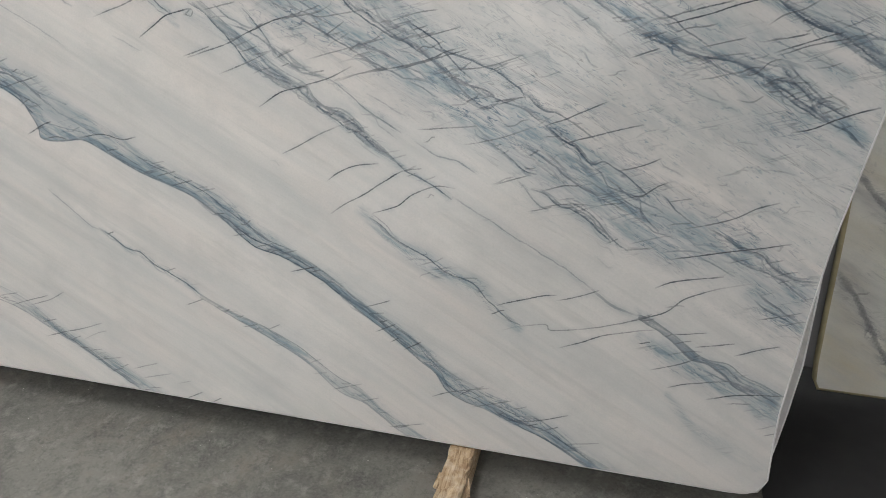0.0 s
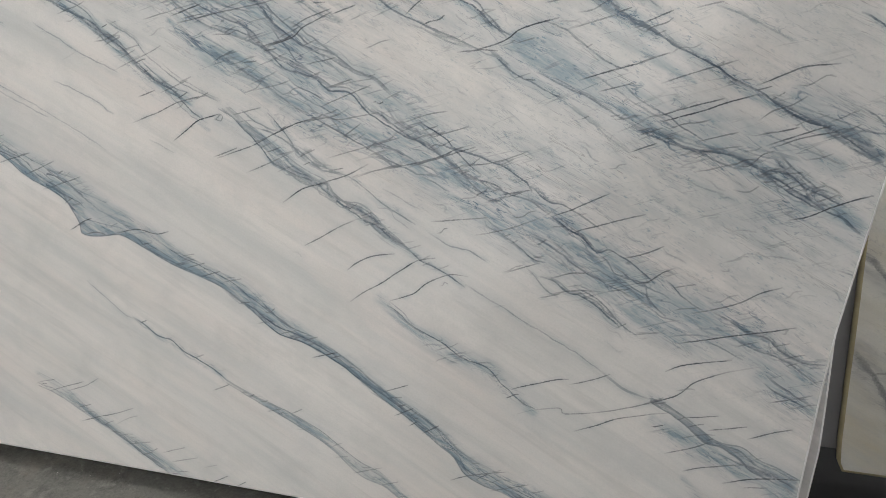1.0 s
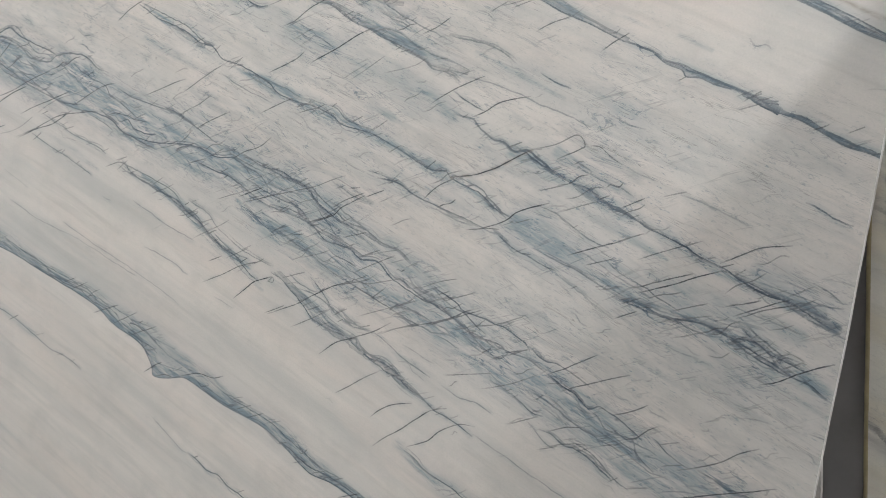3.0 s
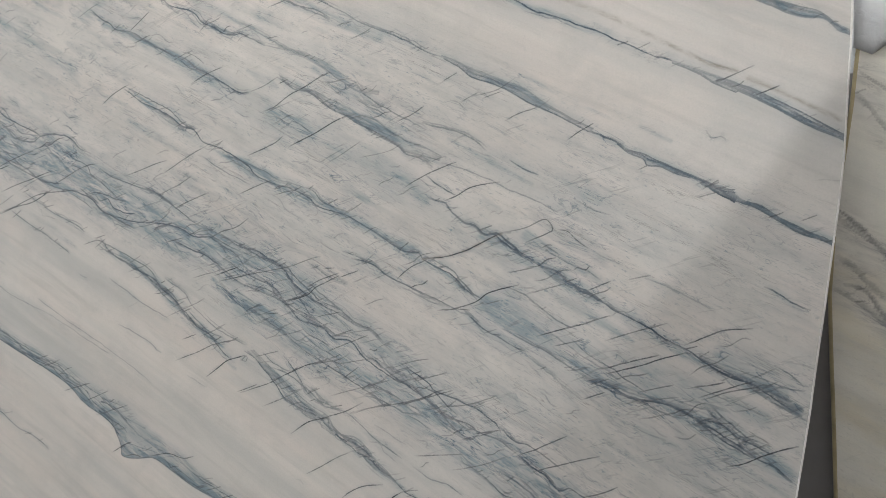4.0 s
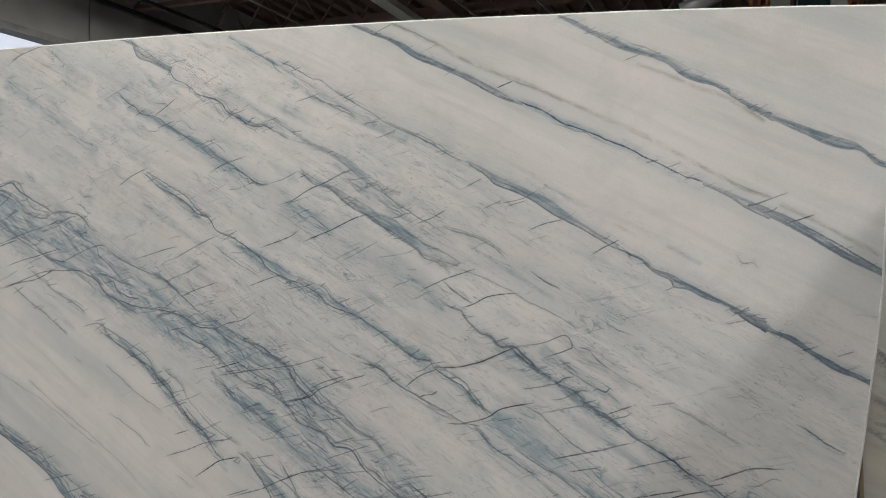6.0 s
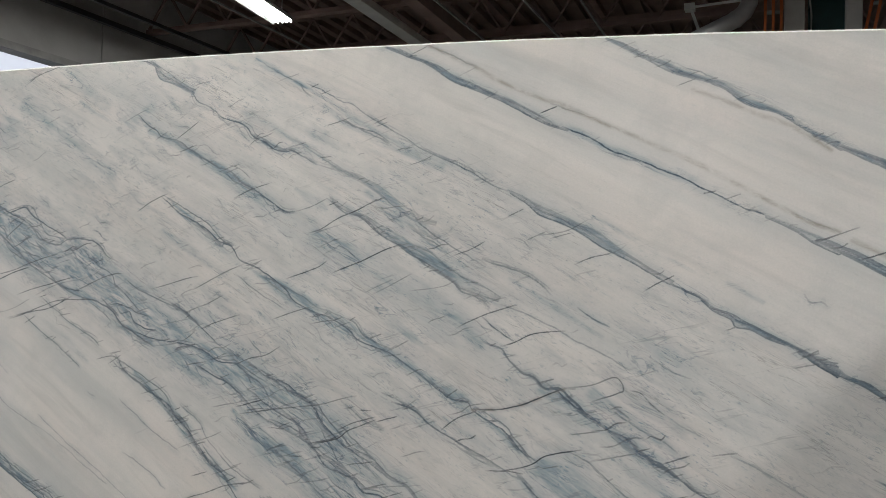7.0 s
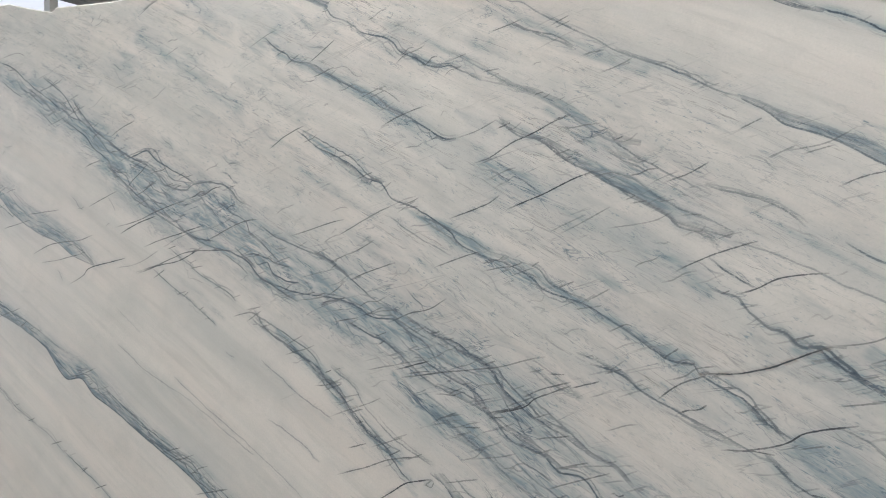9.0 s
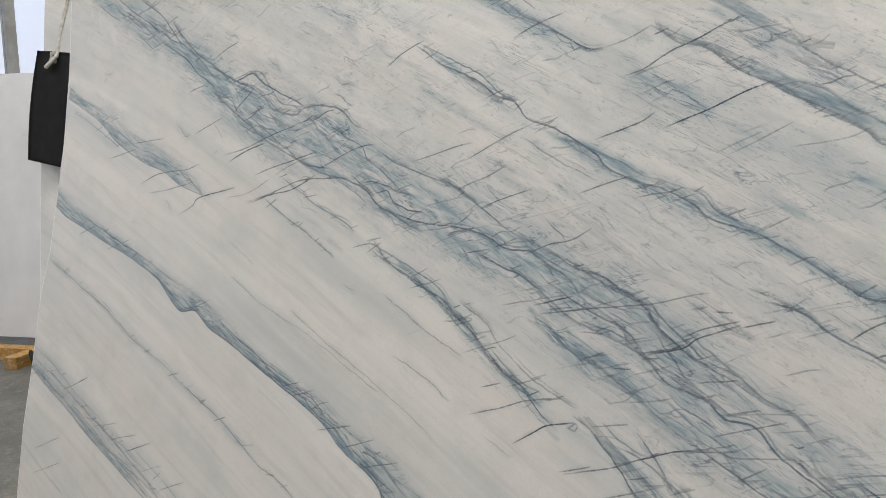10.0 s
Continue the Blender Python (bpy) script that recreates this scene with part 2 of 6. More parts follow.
# ---- structure ----
tagged(link("floor", boxes((-40, 16, -30, 40, -0.2, 0)), CONCRETE), "worn stained grey concrete warehouse floor", "floor", kind="structure")
bm = bmesh.new()
box(bm, -7.1, 16, -14, 26, 5.6, 5.7)
for i in range(76):
    x = -7.0 + 0.3 * i
    box(bm, x, x + 0.13, -13.9, 25.9, 5.5, 5.598)
for j in range(24):
    y = -12.6 + 1.65 * j
    box(bm, -6.9, 15.9, y - 0.06, y + 0.06, 5.4, 5.498)
    box(bm, -6.9, 15.9, y - 0.055, y + 0.055, 4.82, 4.88)
    if y > 4:
        for i in range(26):
            x = -6.9 + 0.7 * i
            strut(bm, (x, y, 4.88), (x + 0.35, y, 5.4), 0.03)
            strut(bm, (x + 0.35, y, 5.4), (x + 0.7, y, 4.88), 0.03)
for x in (-2.4, 2.8, 8.0):
    box(bm, x - 0.09, x + 0.09, -13.9, 25.9, 4.62, 4.8)
tagged(link("ceiling", bm, BROWN), "dark brown steel joists under a ribbed roof deck", "ceiling", kind="structure")
tagged(link("wall_west", boxes((-7.1, -6.9, -14, -5.0, 0, 5.6), (-7.1, -6.9, -5.0, 6.355, 4.0, 5.6), (-7.1, -6.9, 6.2, 6.355, 0, 4.0), (-7.1, -6.9, 6.375, 12, 0, 5.6), (-7.1, -6.9, 12.02, 26, 0, 5.6), (-7.1, -6.93, 6.355, 6.375, 0, 5.6)), PANEL), "grey precast concrete panels with a high opening", "wall", kind="structure")
tagged(link("trim", boxes((-6.9, -6.86, -5.0, 6.2, 4.0, 4.09)), GREYPAINT), "grey steel angle over the opening", "trim", kind="structure")
tagged(link("wall_north", boxes((-6.9, 16, 25.8, 26, 0, 5.6)), PANEL), "grey precast concrete warehouse wall", "wall", kind="structure")
tagged(link("wall_south", boxes((-6.9, 16, -14, -13.8, 0, 5.6)), PANEL), "grey precast concrete warehouse wall", "wall", kind="structure")
tagged(link("wall_east", boxes((15.8, 16, -13.8, 25.8, 0, 5.6)), PANEL), "grey precast concrete warehouse wall", "wall", kind="structure")

win = thing("window_1")
tagged(win, "tall white framed glass front in the opening", "window", kind="structure")
for k in range(8):
    y = -5.56 + 1.4 * k
    part("post", boxes((-7.04, -6.94, y + 0.0, y + 0.1, 0, 4.0)), GREYPAINT if k == 6 else WHITEPAINT, win)
    part("pane", boxes((-7.0, -6.99, y + 0.1, y + 1.4, 0.1, 3.3)), GLASS, win).visible_shadow = False
    part("rail", boxes((-7.03, -6.95, y + 0.1, y + 1.4, 3.3, 3.38)), WHITEPAINT, win)
    part("sill", boxes((-7.03, -6.95, y + 0.1, y + 1.4, 0, 0.1)), WHITEPAINT, win)


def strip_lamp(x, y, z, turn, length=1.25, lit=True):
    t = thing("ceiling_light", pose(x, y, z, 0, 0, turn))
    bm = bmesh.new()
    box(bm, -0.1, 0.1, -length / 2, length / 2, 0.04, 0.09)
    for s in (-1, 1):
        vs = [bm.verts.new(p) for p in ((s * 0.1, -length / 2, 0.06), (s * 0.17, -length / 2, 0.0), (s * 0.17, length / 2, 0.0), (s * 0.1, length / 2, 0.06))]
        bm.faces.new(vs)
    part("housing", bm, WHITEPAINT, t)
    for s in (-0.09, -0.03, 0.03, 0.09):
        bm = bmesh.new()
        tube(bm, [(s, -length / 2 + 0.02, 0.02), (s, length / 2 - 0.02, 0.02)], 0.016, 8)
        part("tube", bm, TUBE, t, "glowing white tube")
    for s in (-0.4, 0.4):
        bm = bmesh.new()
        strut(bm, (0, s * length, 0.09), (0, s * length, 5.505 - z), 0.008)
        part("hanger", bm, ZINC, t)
    tagged(t, "lit white fluorescent strip fixture hung from joists, some unseen and added", "ceiling light", "warehouse strip lights")
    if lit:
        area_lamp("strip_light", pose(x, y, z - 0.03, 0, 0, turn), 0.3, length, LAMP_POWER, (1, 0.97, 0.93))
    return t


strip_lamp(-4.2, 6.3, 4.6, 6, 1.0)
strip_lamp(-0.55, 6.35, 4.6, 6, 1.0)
strip_lamp(3.6, 14.5, 4.6, 88, 2.4, lit=False)
strip_lamp(4.0, 17.9, 4.6, 88, 1.25, lit=False)
# unseen strips added to light the slab, the wrapped marble and the west wall
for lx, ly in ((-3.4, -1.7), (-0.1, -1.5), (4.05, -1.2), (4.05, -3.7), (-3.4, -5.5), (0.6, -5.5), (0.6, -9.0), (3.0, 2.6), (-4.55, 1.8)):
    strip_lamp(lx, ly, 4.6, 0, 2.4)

haze, n, l, b = material("bright overcast yard")
b.inputs["Base Color"].default_value = (0.7, 0.7, 0.72, 1)
b.inputs["Emission Color"].default_value, b.inputs["Emission Strength"].default_value = (0.9, 0.91, 1, 1), 0.8
tagged(link("backdrop", boxes((-16.2, -16, -25, 30, 0, 12)), haze), "pale overcast daylight outside the opening", "backdrop", kind="structure")

# ---- stone slabs ----
LEANING = pose(0, 0, 0.09, -8, 0, 0)   # slab plane: x along the slab, z up its face, -y towards the aisle
rng = np.random.default_rng(7)


def smooth(pts, step=0.004):
    """A soft curve through the points, in even steps."""
    p = np.array(pts, float)
    if len(p) == 2:
        p = np.array([p[0], (p[0] + p[1]) / 2, p[1]])
    q = np.vstack([2 * p[0] - p[1], p, 2 * p[-1] - p[-2]])
    out = []
    for i in range(1, len(q) - 2):
        a, b, c, d = q[i - 1:i + 3]
        k = max(2, int(np.hypot(*(c - b)[:2]) / step))
        t = np.linspace(0, 1, k, endpoint=False)[:, None]
        out.append(0.5 * (2 * b + (c - a) * t + (2 * a - 5 * b + 4 * c - d) * t ** 2 + (3 * b - a - 3 * c + d) * t ** 3))
    return np.vstack(out + [p[-1:]])


def wander(k, size, rough=(40, 14, 5)):
    """Soft random sideways drift along k steps."""
    x = np.arange(k)
    total = np.zeros(k)
    for w, g in zip(rough, (1.0, 0.55, 0.35)):
        m = k // w + 3
        total += g * np.interp(x / w, np.arange(m), rng.normal(0, 1, m))
    return total * size


class Stone:
    """The pigments of a slab's face, laid down vein by vein on a fine grid."""

    def __init__(self, u0, u1, v0, v1, step=0.0016, reach=0.0045):
        self.u0, self.v0, self.step, self.reach = u0, v0, step, reach
        self.shape = (int((v1 - v0) / step) + 1, int((u1 - u0) / step) + 1)
        self.line, self.wash, self.crack, self.brown, self.fill, self.near_line, self.near_crack = (np.zeros(self.shape, np.float32) for _ in range(7))

    def window(self, u, v, r):
        i0, i1 = max(0, int((v - r - self.v0) / self.step)), min(self.shape[0], int((v + r - self.v0) / self.step) + 2)
        j0, j1 = max(0, int((u - r - self.u0) / self.step)), min(self.shape[1], int((u + r - self.u0) / self.step) + 2)
        if i0 >= i1 or j0 >= j1:
            return None
        return (slice(i0, i1), slice(j0, j1)), self.u0 + self.step * np.arange(j0, j1)[None, :], self.v0 + self.step * np.arange(i0, i1)[:, None]

    def stroke(self, layer, pts, radius, strength):
        """A soft-edged line with its own radius and strength at each point."""
        radius, strength = np.broadcast_to(radius, len(pts)), np.broadcast_to(strength, len(pts))
        for a, b, r, s in zip(pts[:-1], pts[1:], radius, strength):
            if s < 0.02:
                continue
            half = np.hypot(*(b - a)) / 2
            w = self.window(*(a + b) / 2, half + 2.4 * r)
            if w is None:
                continue
            at, u, v = w
            d = b - a
            t = np.clip(((u - a[0]) * d[0] + (v - a[1]) * d[1]) / max(1e-9, d @ d), 0, 1)
            gap = (u - a[0] - t * d[0]) ** 2 + (v - a[1] - t * d[1]) ** 2
            layer[at] = np.maximum(layer[at], s * np.exp(-gap / (r * r)))

    def mark(self, layer, near, pts, half, strength):
        """A sharp line: its strength in layer, and in near how close the line is, 1 on it and 0 at reach."""
        reach, half, strength = self.reach, np.broadcast_to(half, len(pts)), np.broadcast_to(strength, len(pts))
        for a, b, h, s in zip(pts[:-1], pts[1:], half, strength):
            if s < 0.04:
                continue
            w = self.window(*(a + b) / 2, np.hypot(*(b - a)) / 2 + h + reach)
            if w is None:
                continue
            at, u, v = w
            d = b - a
            t = np.clip(((u - a[0]) * d[0] + (v - a[1]) * d[1]) / max(1e-9, d @ d), 0, 1)
            gap = np.sqrt((u - a[0] - t * d[0]) ** 2 + (v - a[1] - t * d[1]) ** 2)
            close = np.clip(1 - (gap - h) / reach, 0, 1)
            nearer = (close > near[at]) & (close > 0.02)
            near[at] = np.where(nearer, close, near[at])
            layer[at] = np.where(nearer, np.maximum(s, 0.0), layer[at])

    def normals(self, p):
        d = np.gradient(p, axis=0)
        d /= np.maximum(1e-9, np.hypot(d[:, 0], d[:, 1]))[:, None]
        return np.stack([-d[:, 1], d[:, 0]], 1)

    def vein(self, pts, strength, width, twin=True):
        p = smooth(pts)
        p = p + self.normals(p) * np.clip(wander(len(p), 0.0017, (30, 9, 3)), -0.0045, 0.0045)[:, None]
        fade = np.minimum(1, np.minimum(np.arange(len(p)), np.arange(len(p))[::-1]) / 8 + 0.35)
        s = strength * fade * np.clip(0.85 + wander(len(p), 0.2), 0.35, 1.1)
        r = width * 0.0004 * np.clip(1 + wander(len(p), 0.3), 0.4, 2.0)
        self.mark(self.line, self.near_line, p, np.maximum(r, 0.0008), np.minimum(1, 1.1 * s))
        self.stroke(self.wash, p[::2], 0.0085 * np.clip(1 + wander(len(p), 0.3), 0.5, 1.7)[::2], 0.55 * s[::2])
        if twin and strength > 0.45 and len(p) > 24:
            side = p + self.normals(p) * (0.004 + np.abs(wander(len(p), 0.003)))[:, None]
            self.mark(self.line, self.near_line, side, 0.0007, 0.7 * s * np.clip(0.2 + wander(len(p), 0.9), 0, 1))
            side = p - self.normals(p) * (0.003 + np.abs(wander(len(p), 0.006, (24, 8, 3))))[:, None]
            self.mark(self.line, self.near_line, side, 0.0006, 0.55 * s * np.clip(wander(len(p), 0.9), 0, 1))
            k = np.arange(0, len(p), 3)
            for i in k[rng.random(len(k)) < 0.16]:
                t, r = rng.normal(0.33, 0.15), rng.uniform(0.008, 0.026)
                d = np.array((math.cos(t), math.sin(t))) * r
                c = p[i] + rng.normal(0, 0.004, 2)
                self.split([c - d * rng.uniform(0.2, 1), c, c + d], rng.uniform(0.25, 0.65))

    def split(self, pts, strength):
        """A hair-fine healed crack."""
        p = smooth(pts)
        p = p + self.normals(p) * np.clip(wander(len(p), 0.0009), -0.0025, 0.0025)[:, None]
        k = np.arange(len(p)) / max(1, len(p) - 1)
        s = strength * np.minimum(1, 0.25 + 4.5 * np.minimum(k, 1 - k)) * np.clip(0.85 + wander(len(p), 0.22), 0.3, 1.1)
        self.mark(self.crack, self.near_crack, p, 0.0006, np.minimum(1, 1.05 * s))
        self.stroke(self.wash, p[::2], 0.006, 0.22 * s[::2])

    def stain(self, pts, strength, layer=None):
        """A cloud of pigment along a path; the third number is its breadth."""
        p = smooth(pts, 0.012)
        layer = self.wash if layer is None else layer
        tone = min(0.85, 1.4 * strength) if layer is self.wash else strength
        off = self.normals(p[:, :2])
        for side, part_of in ((0.0, 1.0), (-0.55, 0.75), (0.55, 0.75)):
            q = p[:, :2] + off * (p[:, 2] * (side + wander(len(p), 0.1)) * 0.5)[:, None]
            self.stroke(layer, q, np.maximum(0.003, p[:, 2] * 0.42), tone * part_of * np.clip(0.95 + wander(len(p), 0.25, (12, 5, 2)), 0.2, 1.3))
        if layer is self.wash and strength > 0.27:
            self.fracture(p, strength)

    def band(self, upper, lower, fill, edge_up, edge_low):
        """A broad vein between two edges."""
        up, low = smooth(upper), smooth(lower)
        up = up + self.normals(up) * wander(len(up), 0.0011)[:, None]
        low = low + self.normals(low) * wander(len(low), 0.0011)[:, None]
        ring = np.vstack([up, low[::-1]])[::2]
        lo, hi = ring.min(0), ring.max(0)
        w = self.window(*(lo + hi) / 2, max(hi - lo) / 2 + 0.01)
        at, u, v = w
        inside = np.zeros((v.shape[0], u.shape[1]), bool)
        for a, b in zip(ring, np.roll(ring, -1, 0)):
            if a[1] == b[1]:
                continue
            rows = (v[:, 0] > min(a[1], b[1])) & (v[:, 0] <= max(a[1], b[1]))
            x = a[0] + (v[rows, 0] - a[1]) * (b[0] - a[0]) / (b[1] - a[1])
            inside[rows] ^= u < x[:, None]
        soft = inside.astype(np.float32)
        for _ in range(3):
            soft[1:-1, 1:-1] = (soft[1:-1, 1:-1] * 2 + soft[:-2, 1:-1] + soft[2:, 1:-1] + soft[1:-1, :-2] + soft[1:-1, 2:]) / 6
        way, size = low[-1] - low[0], np.hypot(*(low[-1] - low[0]))
        s = ((u - low[0][0]) * way[0] + (v - low[0][1]) * way[1]) / size
        free = lambda e: -1.3 < e[0] < 1.5 and 0.03 < e[1] < 1.88 and fill != 0.75
        soft *= np.clip(s / 0.12, 0.0, 1) if free(low[0]) else 1
        soft *= np.clip((size - s) / 0.12, 0.0, 1) if free(low[-1]) else 1
        core = np.zeros_like(self.line)
        self.stroke(core, low[::4], 0.026, 1.0)
        self.wash[at] = np.maximum(self.wash[at], soft * min(1, 0.3 + 0.7 * fill) * (0.45 + 0.55 * core[at]))
        deep = np.zeros_like(self.line)
        self.stroke(deep, low[::3], 0.016, 0.38 * fill)
        self.stroke(deep, low[::3], 0.005, 0.6 * fill)
        self.fill[at] = np.maximum(self.fill[at], soft * np.maximum(deep[at], 0.16 * fill))
        self.mark(self.line, self.near_line, up, 0.0007, edge_up * np.clip(0.8 + wander(len(up), 0.3), 0.1, 1.1))
        self.mark(self.line, self.near_line, low, 0.0008, edge_low * np.clip(0.85 + wander(len(low), 0.25), 0.2, 1.1))
        self.stroke(self.wash, up[::2], 0.012, 0.38 * fill)
        k = min(len(up), len(low))
        a, b = up[np.linspace(0, len(up) - 1, k).astype(int)], low[np.linspace(0, len(low) - 1, k).astype(int)]
        for g in (0.15, 0.3, 0.42, 0.55, 0.68, 0.8):
            mid = a + (b - a) * np.clip(g + wander(k, 0.09), 0.03, 0.97)[:, None]
            self.mark(self.line, self.near_line, mid, 0.0006, min(1, 1.15 * fill) * np.clip(0.2 + wander(k, 0.5), 0, 0.85))
        for i in range(0, k, 4):
            if rng.random() < 0.3:
                t, r = rng.normal(0.3, 0.12), rng.uniform(0.008, 0.022)
                d = np.array((math.cos(t), math.sin(t))) * r
                c = a[i] + (b[i] - a[i]) * rng.uniform(-0.1, 1.0)
                self.split([c - d, c + rng.normal(0, 0.002, 2), c + d], rng.uniform(0.2, 0.6))

    def fracture(self, p, strength):
        """Threads that run along a broken layer and short splits that cross it."""
        k, n = len(p), self.normals(p[:, :2])
        steps = np.hypot(*np.diff(p[:, :2], axis=0).T).sum()
        for _ in range(int(steps * p[:, 2].mean() * 440 * strength) + 2):
            i = rng.integers(0, max(1, k - 4))
            j = min(k, i + rng.integers(5, 16))
            if j - i < 4:
                continue
            off = np.clip(rng.normal(0, 0.34), -0.75, 0.75) + wander(j - i, 0.16, (9, 4, 2))
            q = p[i:j, :2] + n[i:j] * (off * p[i:j, 2] * 0.62)[:, None]
            self.vein(q, rng.uniform(0.25, 0.8) * min(1, 0.45 + strength), rng.uniform(1.2, 2.2), False)
        for _ in range(int(steps * 26 * strength) + 1):
            i = rng.integers(0, k)
            c = p[i, :2] + n[i] * rng.normal(0, 0.3) * p[i, 2]
            a, r = rng.normal(0.3, 0.12), rng.uniform(0.01, 0.045)
            d = np.array((math.cos(a), math.sin(a))) * r
            self.split([c - d, c - d * 0.3 + rng.normal(0, 0.0025, 2), c + d * 0.4 + rng.normal(0, 0.0025, 2), c + d], rng.uniform(0.25, 0.75))

    def at(self, layer, u, v):
        x, y = np.clip((u - self.u0) / self.step, 0, self.shape[1] - 1.001), np.clip((v - self.v0) / self.step, 0, self.shape[0] - 1.001)
        i, j = y.astype(int), x.astype(int)
        a, b = (y - i), (x - j)
        return (1 - a) * ((1 - b) * layer[i, j] + b * layer[i, j + 1]) + a * ((1 - b) * layer[i + 1, j] + b * layer[i + 1, j + 1])


def bedding(u, v):
    """Along and across the stone's layers, which dip to the right and steepen to the left."""
    return u - 0.55 * v, v + 0.5639 * u + 0.0091 * u ** 2 - 0.0415 * u * v - 0.0087 * u ** 3


def slab_mesh(name, left, right, top, foot, thick, cell, stone, mats, rim=0.004):
    """A slab with uneven sawn edges: left and right as (v, u), top as (u, v)."""
    left, right, top = (np.array(q, float).T for q in (left, right, top))
    height, width = top[1].max() - foot, right[1].max() - left[1].min()
    nu, nv = int(width / cell), int(height / cell)
    s = np.concatenate([[0, rim / width], np.linspace(rim / width, 1 - rim / width, nu)[1:-1], [1 - rim / width, 1]])
    t = np.concatenate([[0, rim / height], np.linspace(rim / height, 1 - rim / height, nv)[1:-1], [1 - rim / height, 1]])
    S, T = np.meshgrid(s, t)
    v0 = foot + T * height
    a, b = np.interp(v0, *left), np.interp(v0, *right)
    chip = lambda q, f: 0.0003 * np.sin(q * f * 0.3) + 0.00015 * np.sin(q * f * 6.7 + 1) + 0.0001 * np.sin(q * f * 17)
    a, b = a + chip(v0, 61), b + chip(v0, 73)
    U = a + (b - a) * S
    V = foot + T * (np.interp(U, *top) + chip(U, 57) - foot)
    Y = np.zeros_like(U)
    edge = np.zeros(U.shape, bool)
    edge[0], edge[-1], edge[:, 0], edge[:, -1] = True, True, True, True
    Y[edge] = rim * 0.3
    rows, cols = U.shape
    front = np.stack([U, Y, V], -1).reshape(-1, 3)
    grid = np.arange(rows * cols).reshape(rows, cols)
    quads = np.stack([grid[:-1, :-1], grid[:-1, 1:], grid[1:, 1:], grid[1:, :-1]], -1)
    rimmed = edge[:-1, :-1] | edge[:-1, 1:] | edge[1:, 1:] | edge[1:, :-1]
    ring = np.concatenate([grid[0, :-1], grid[:-1, -1], grid[-1, :0:-1], grid[:0:-1, 0]])
    back = front[ring] + (0, thick, 0)
    bi = np.arange(len(ring)) + len(front)
    sides = np.stack([ring, bi, np.roll(bi, -1), np.roll(ring, -1)], -1)
    verts = np.vstack([front, back])
    quads = quads.reshape(-1, 4)
    loops = np.concatenate([quads.ravel(), sides.ravel(), bi[::-1]])
    sizes = np.concatenate([np.full(len(quads) + len(sides), 4), [len(bi)]])
    me = bpy.data.meshes.new(name)
    me.vertices.add(len(verts))
    me.loops.add(len(loops))
    me.polygons.add(len(sizes))
    me.vertices.foreach_set("co", verts.ravel())
    me.loops.foreach_set("vertex_index", loops.astype(np.int32))
    me.polygons.foreach_set("loop_start", np.concatenate([[0], np.cumsum(sizes)[:-1]]).astype(np.int32))
    me.polygons.foreach_set("material_index", np.concatenate([rimmed.ravel(), np.ones(len(sides) + 1)]).astype(np.int32))
    for q in mats:
        me.materials.append(q)
    me.update(calc_edges=True)
    u, v = verts[:, 0], verts[:, 2]
    pig = me.color_attributes.new("pigment", "FLOAT_COLOR", "POINT")
    pig.data.foreach_set("color", np.stack([stone.at(q, u, v) for q in (stone.line, stone.wash, stone.crack, stone.brown)], 1).astype(np.float32).ravel())
    rim_of = me.color_attributes.new("closeness", "FLOAT_COLOR", "POINT")
    rim_of.data.foreach_set("color", np.stack([stone.at(q, u, v) for q in (stone.near_line, stone.near_crack, stone.fill, stone.fill)], 1).astype(np.float32).ravel())
    bed = me.attributes.new("bedding", "FLOAT_VECTOR", "POINT")
    along, across = bedding(u, v)
    bed.data.foreach_set("vector", np.stack([along, across, np.zeros_like(u)], 1).astype(np.float32).ravel())
    ob = new(name, me)
    ob.matrix_world = LEANING
    return ob


stone = Stone(-1.62, 1.76, -0.02, 2.12)
vein, crack, wash, band = stone.vein, stone.split, stone.stain, stone.band


def brown(pts, strength):
    stone.stain(pts, strength * 0.95, stone.brown)


# the large veins, blue clouds and healed cracks, from the foot of the slab upwards
band([(-0.122, 0.783), (-0.054, 0.767), (-0.023, 0.745), (0.033, 0.706), (0.072, 0.691), (0.123, 0.664), (0.162, 0.645), (0.199, 0.618), (0.264, 0.589), (0.316, 0.569), (0.373, 0.543), (0.417, 0.513), (0.455, 0.481), (0.518, 0.449), (0.595, 0.406), (0.645, 0.372), (0.696, 0.332), (0.773, 0.288), (0.837, 0.243), (0.889, 0.195), (0.966, 0.158), (1.029, 0.134), (1.105, 0.104), (1.157, 0.07), (1.196, 0.041), (1.279, -0.001)], [(-0.131, 0.746), (-0.091, 0.728), (-0.07, 0.692), (-0.052, 0.656), (-0.047, 0.631), (0.004, 0.629), (0.062, 0.636), (0.128, 0.608), (0.193, 0.576), (0.259, 0.553), (0.318, 0.53), (0.388, 0.483), (0.451, 0.434), (0.516, 0.416), (0.594, 0.379), (0.645, 0.345), (0.709, 0.299), (0.773, 0.254), (0.825, 0.212), (0.864, 0.183), (0.89, 0.144), (0.929, 0.122), (0.98, 0.11), (1.045, 0.085), (1.109, 0.061), (1.16, 0.034), (1.218, -0.002)], .75, .3, .9)
vein([(0.318, 0.528), (0.349, 0.505), (0.388, 0.489), (0.452, 0.447), (0.517, 0.426), (0.594, 0.39), (0.67, 0.335), (0.76, 0.273), (0.824, 0.222)], .8, 2.5)
vein([(0.993, 0.116), (1.044, 0.092), (1.107, 0.08), (1.158, 0.053), (1.223, 0.009)], .75, 3)
vein([(-0.057, 0.511), (0.028, 0.445), (0.062, 0.428)], .35, 2)
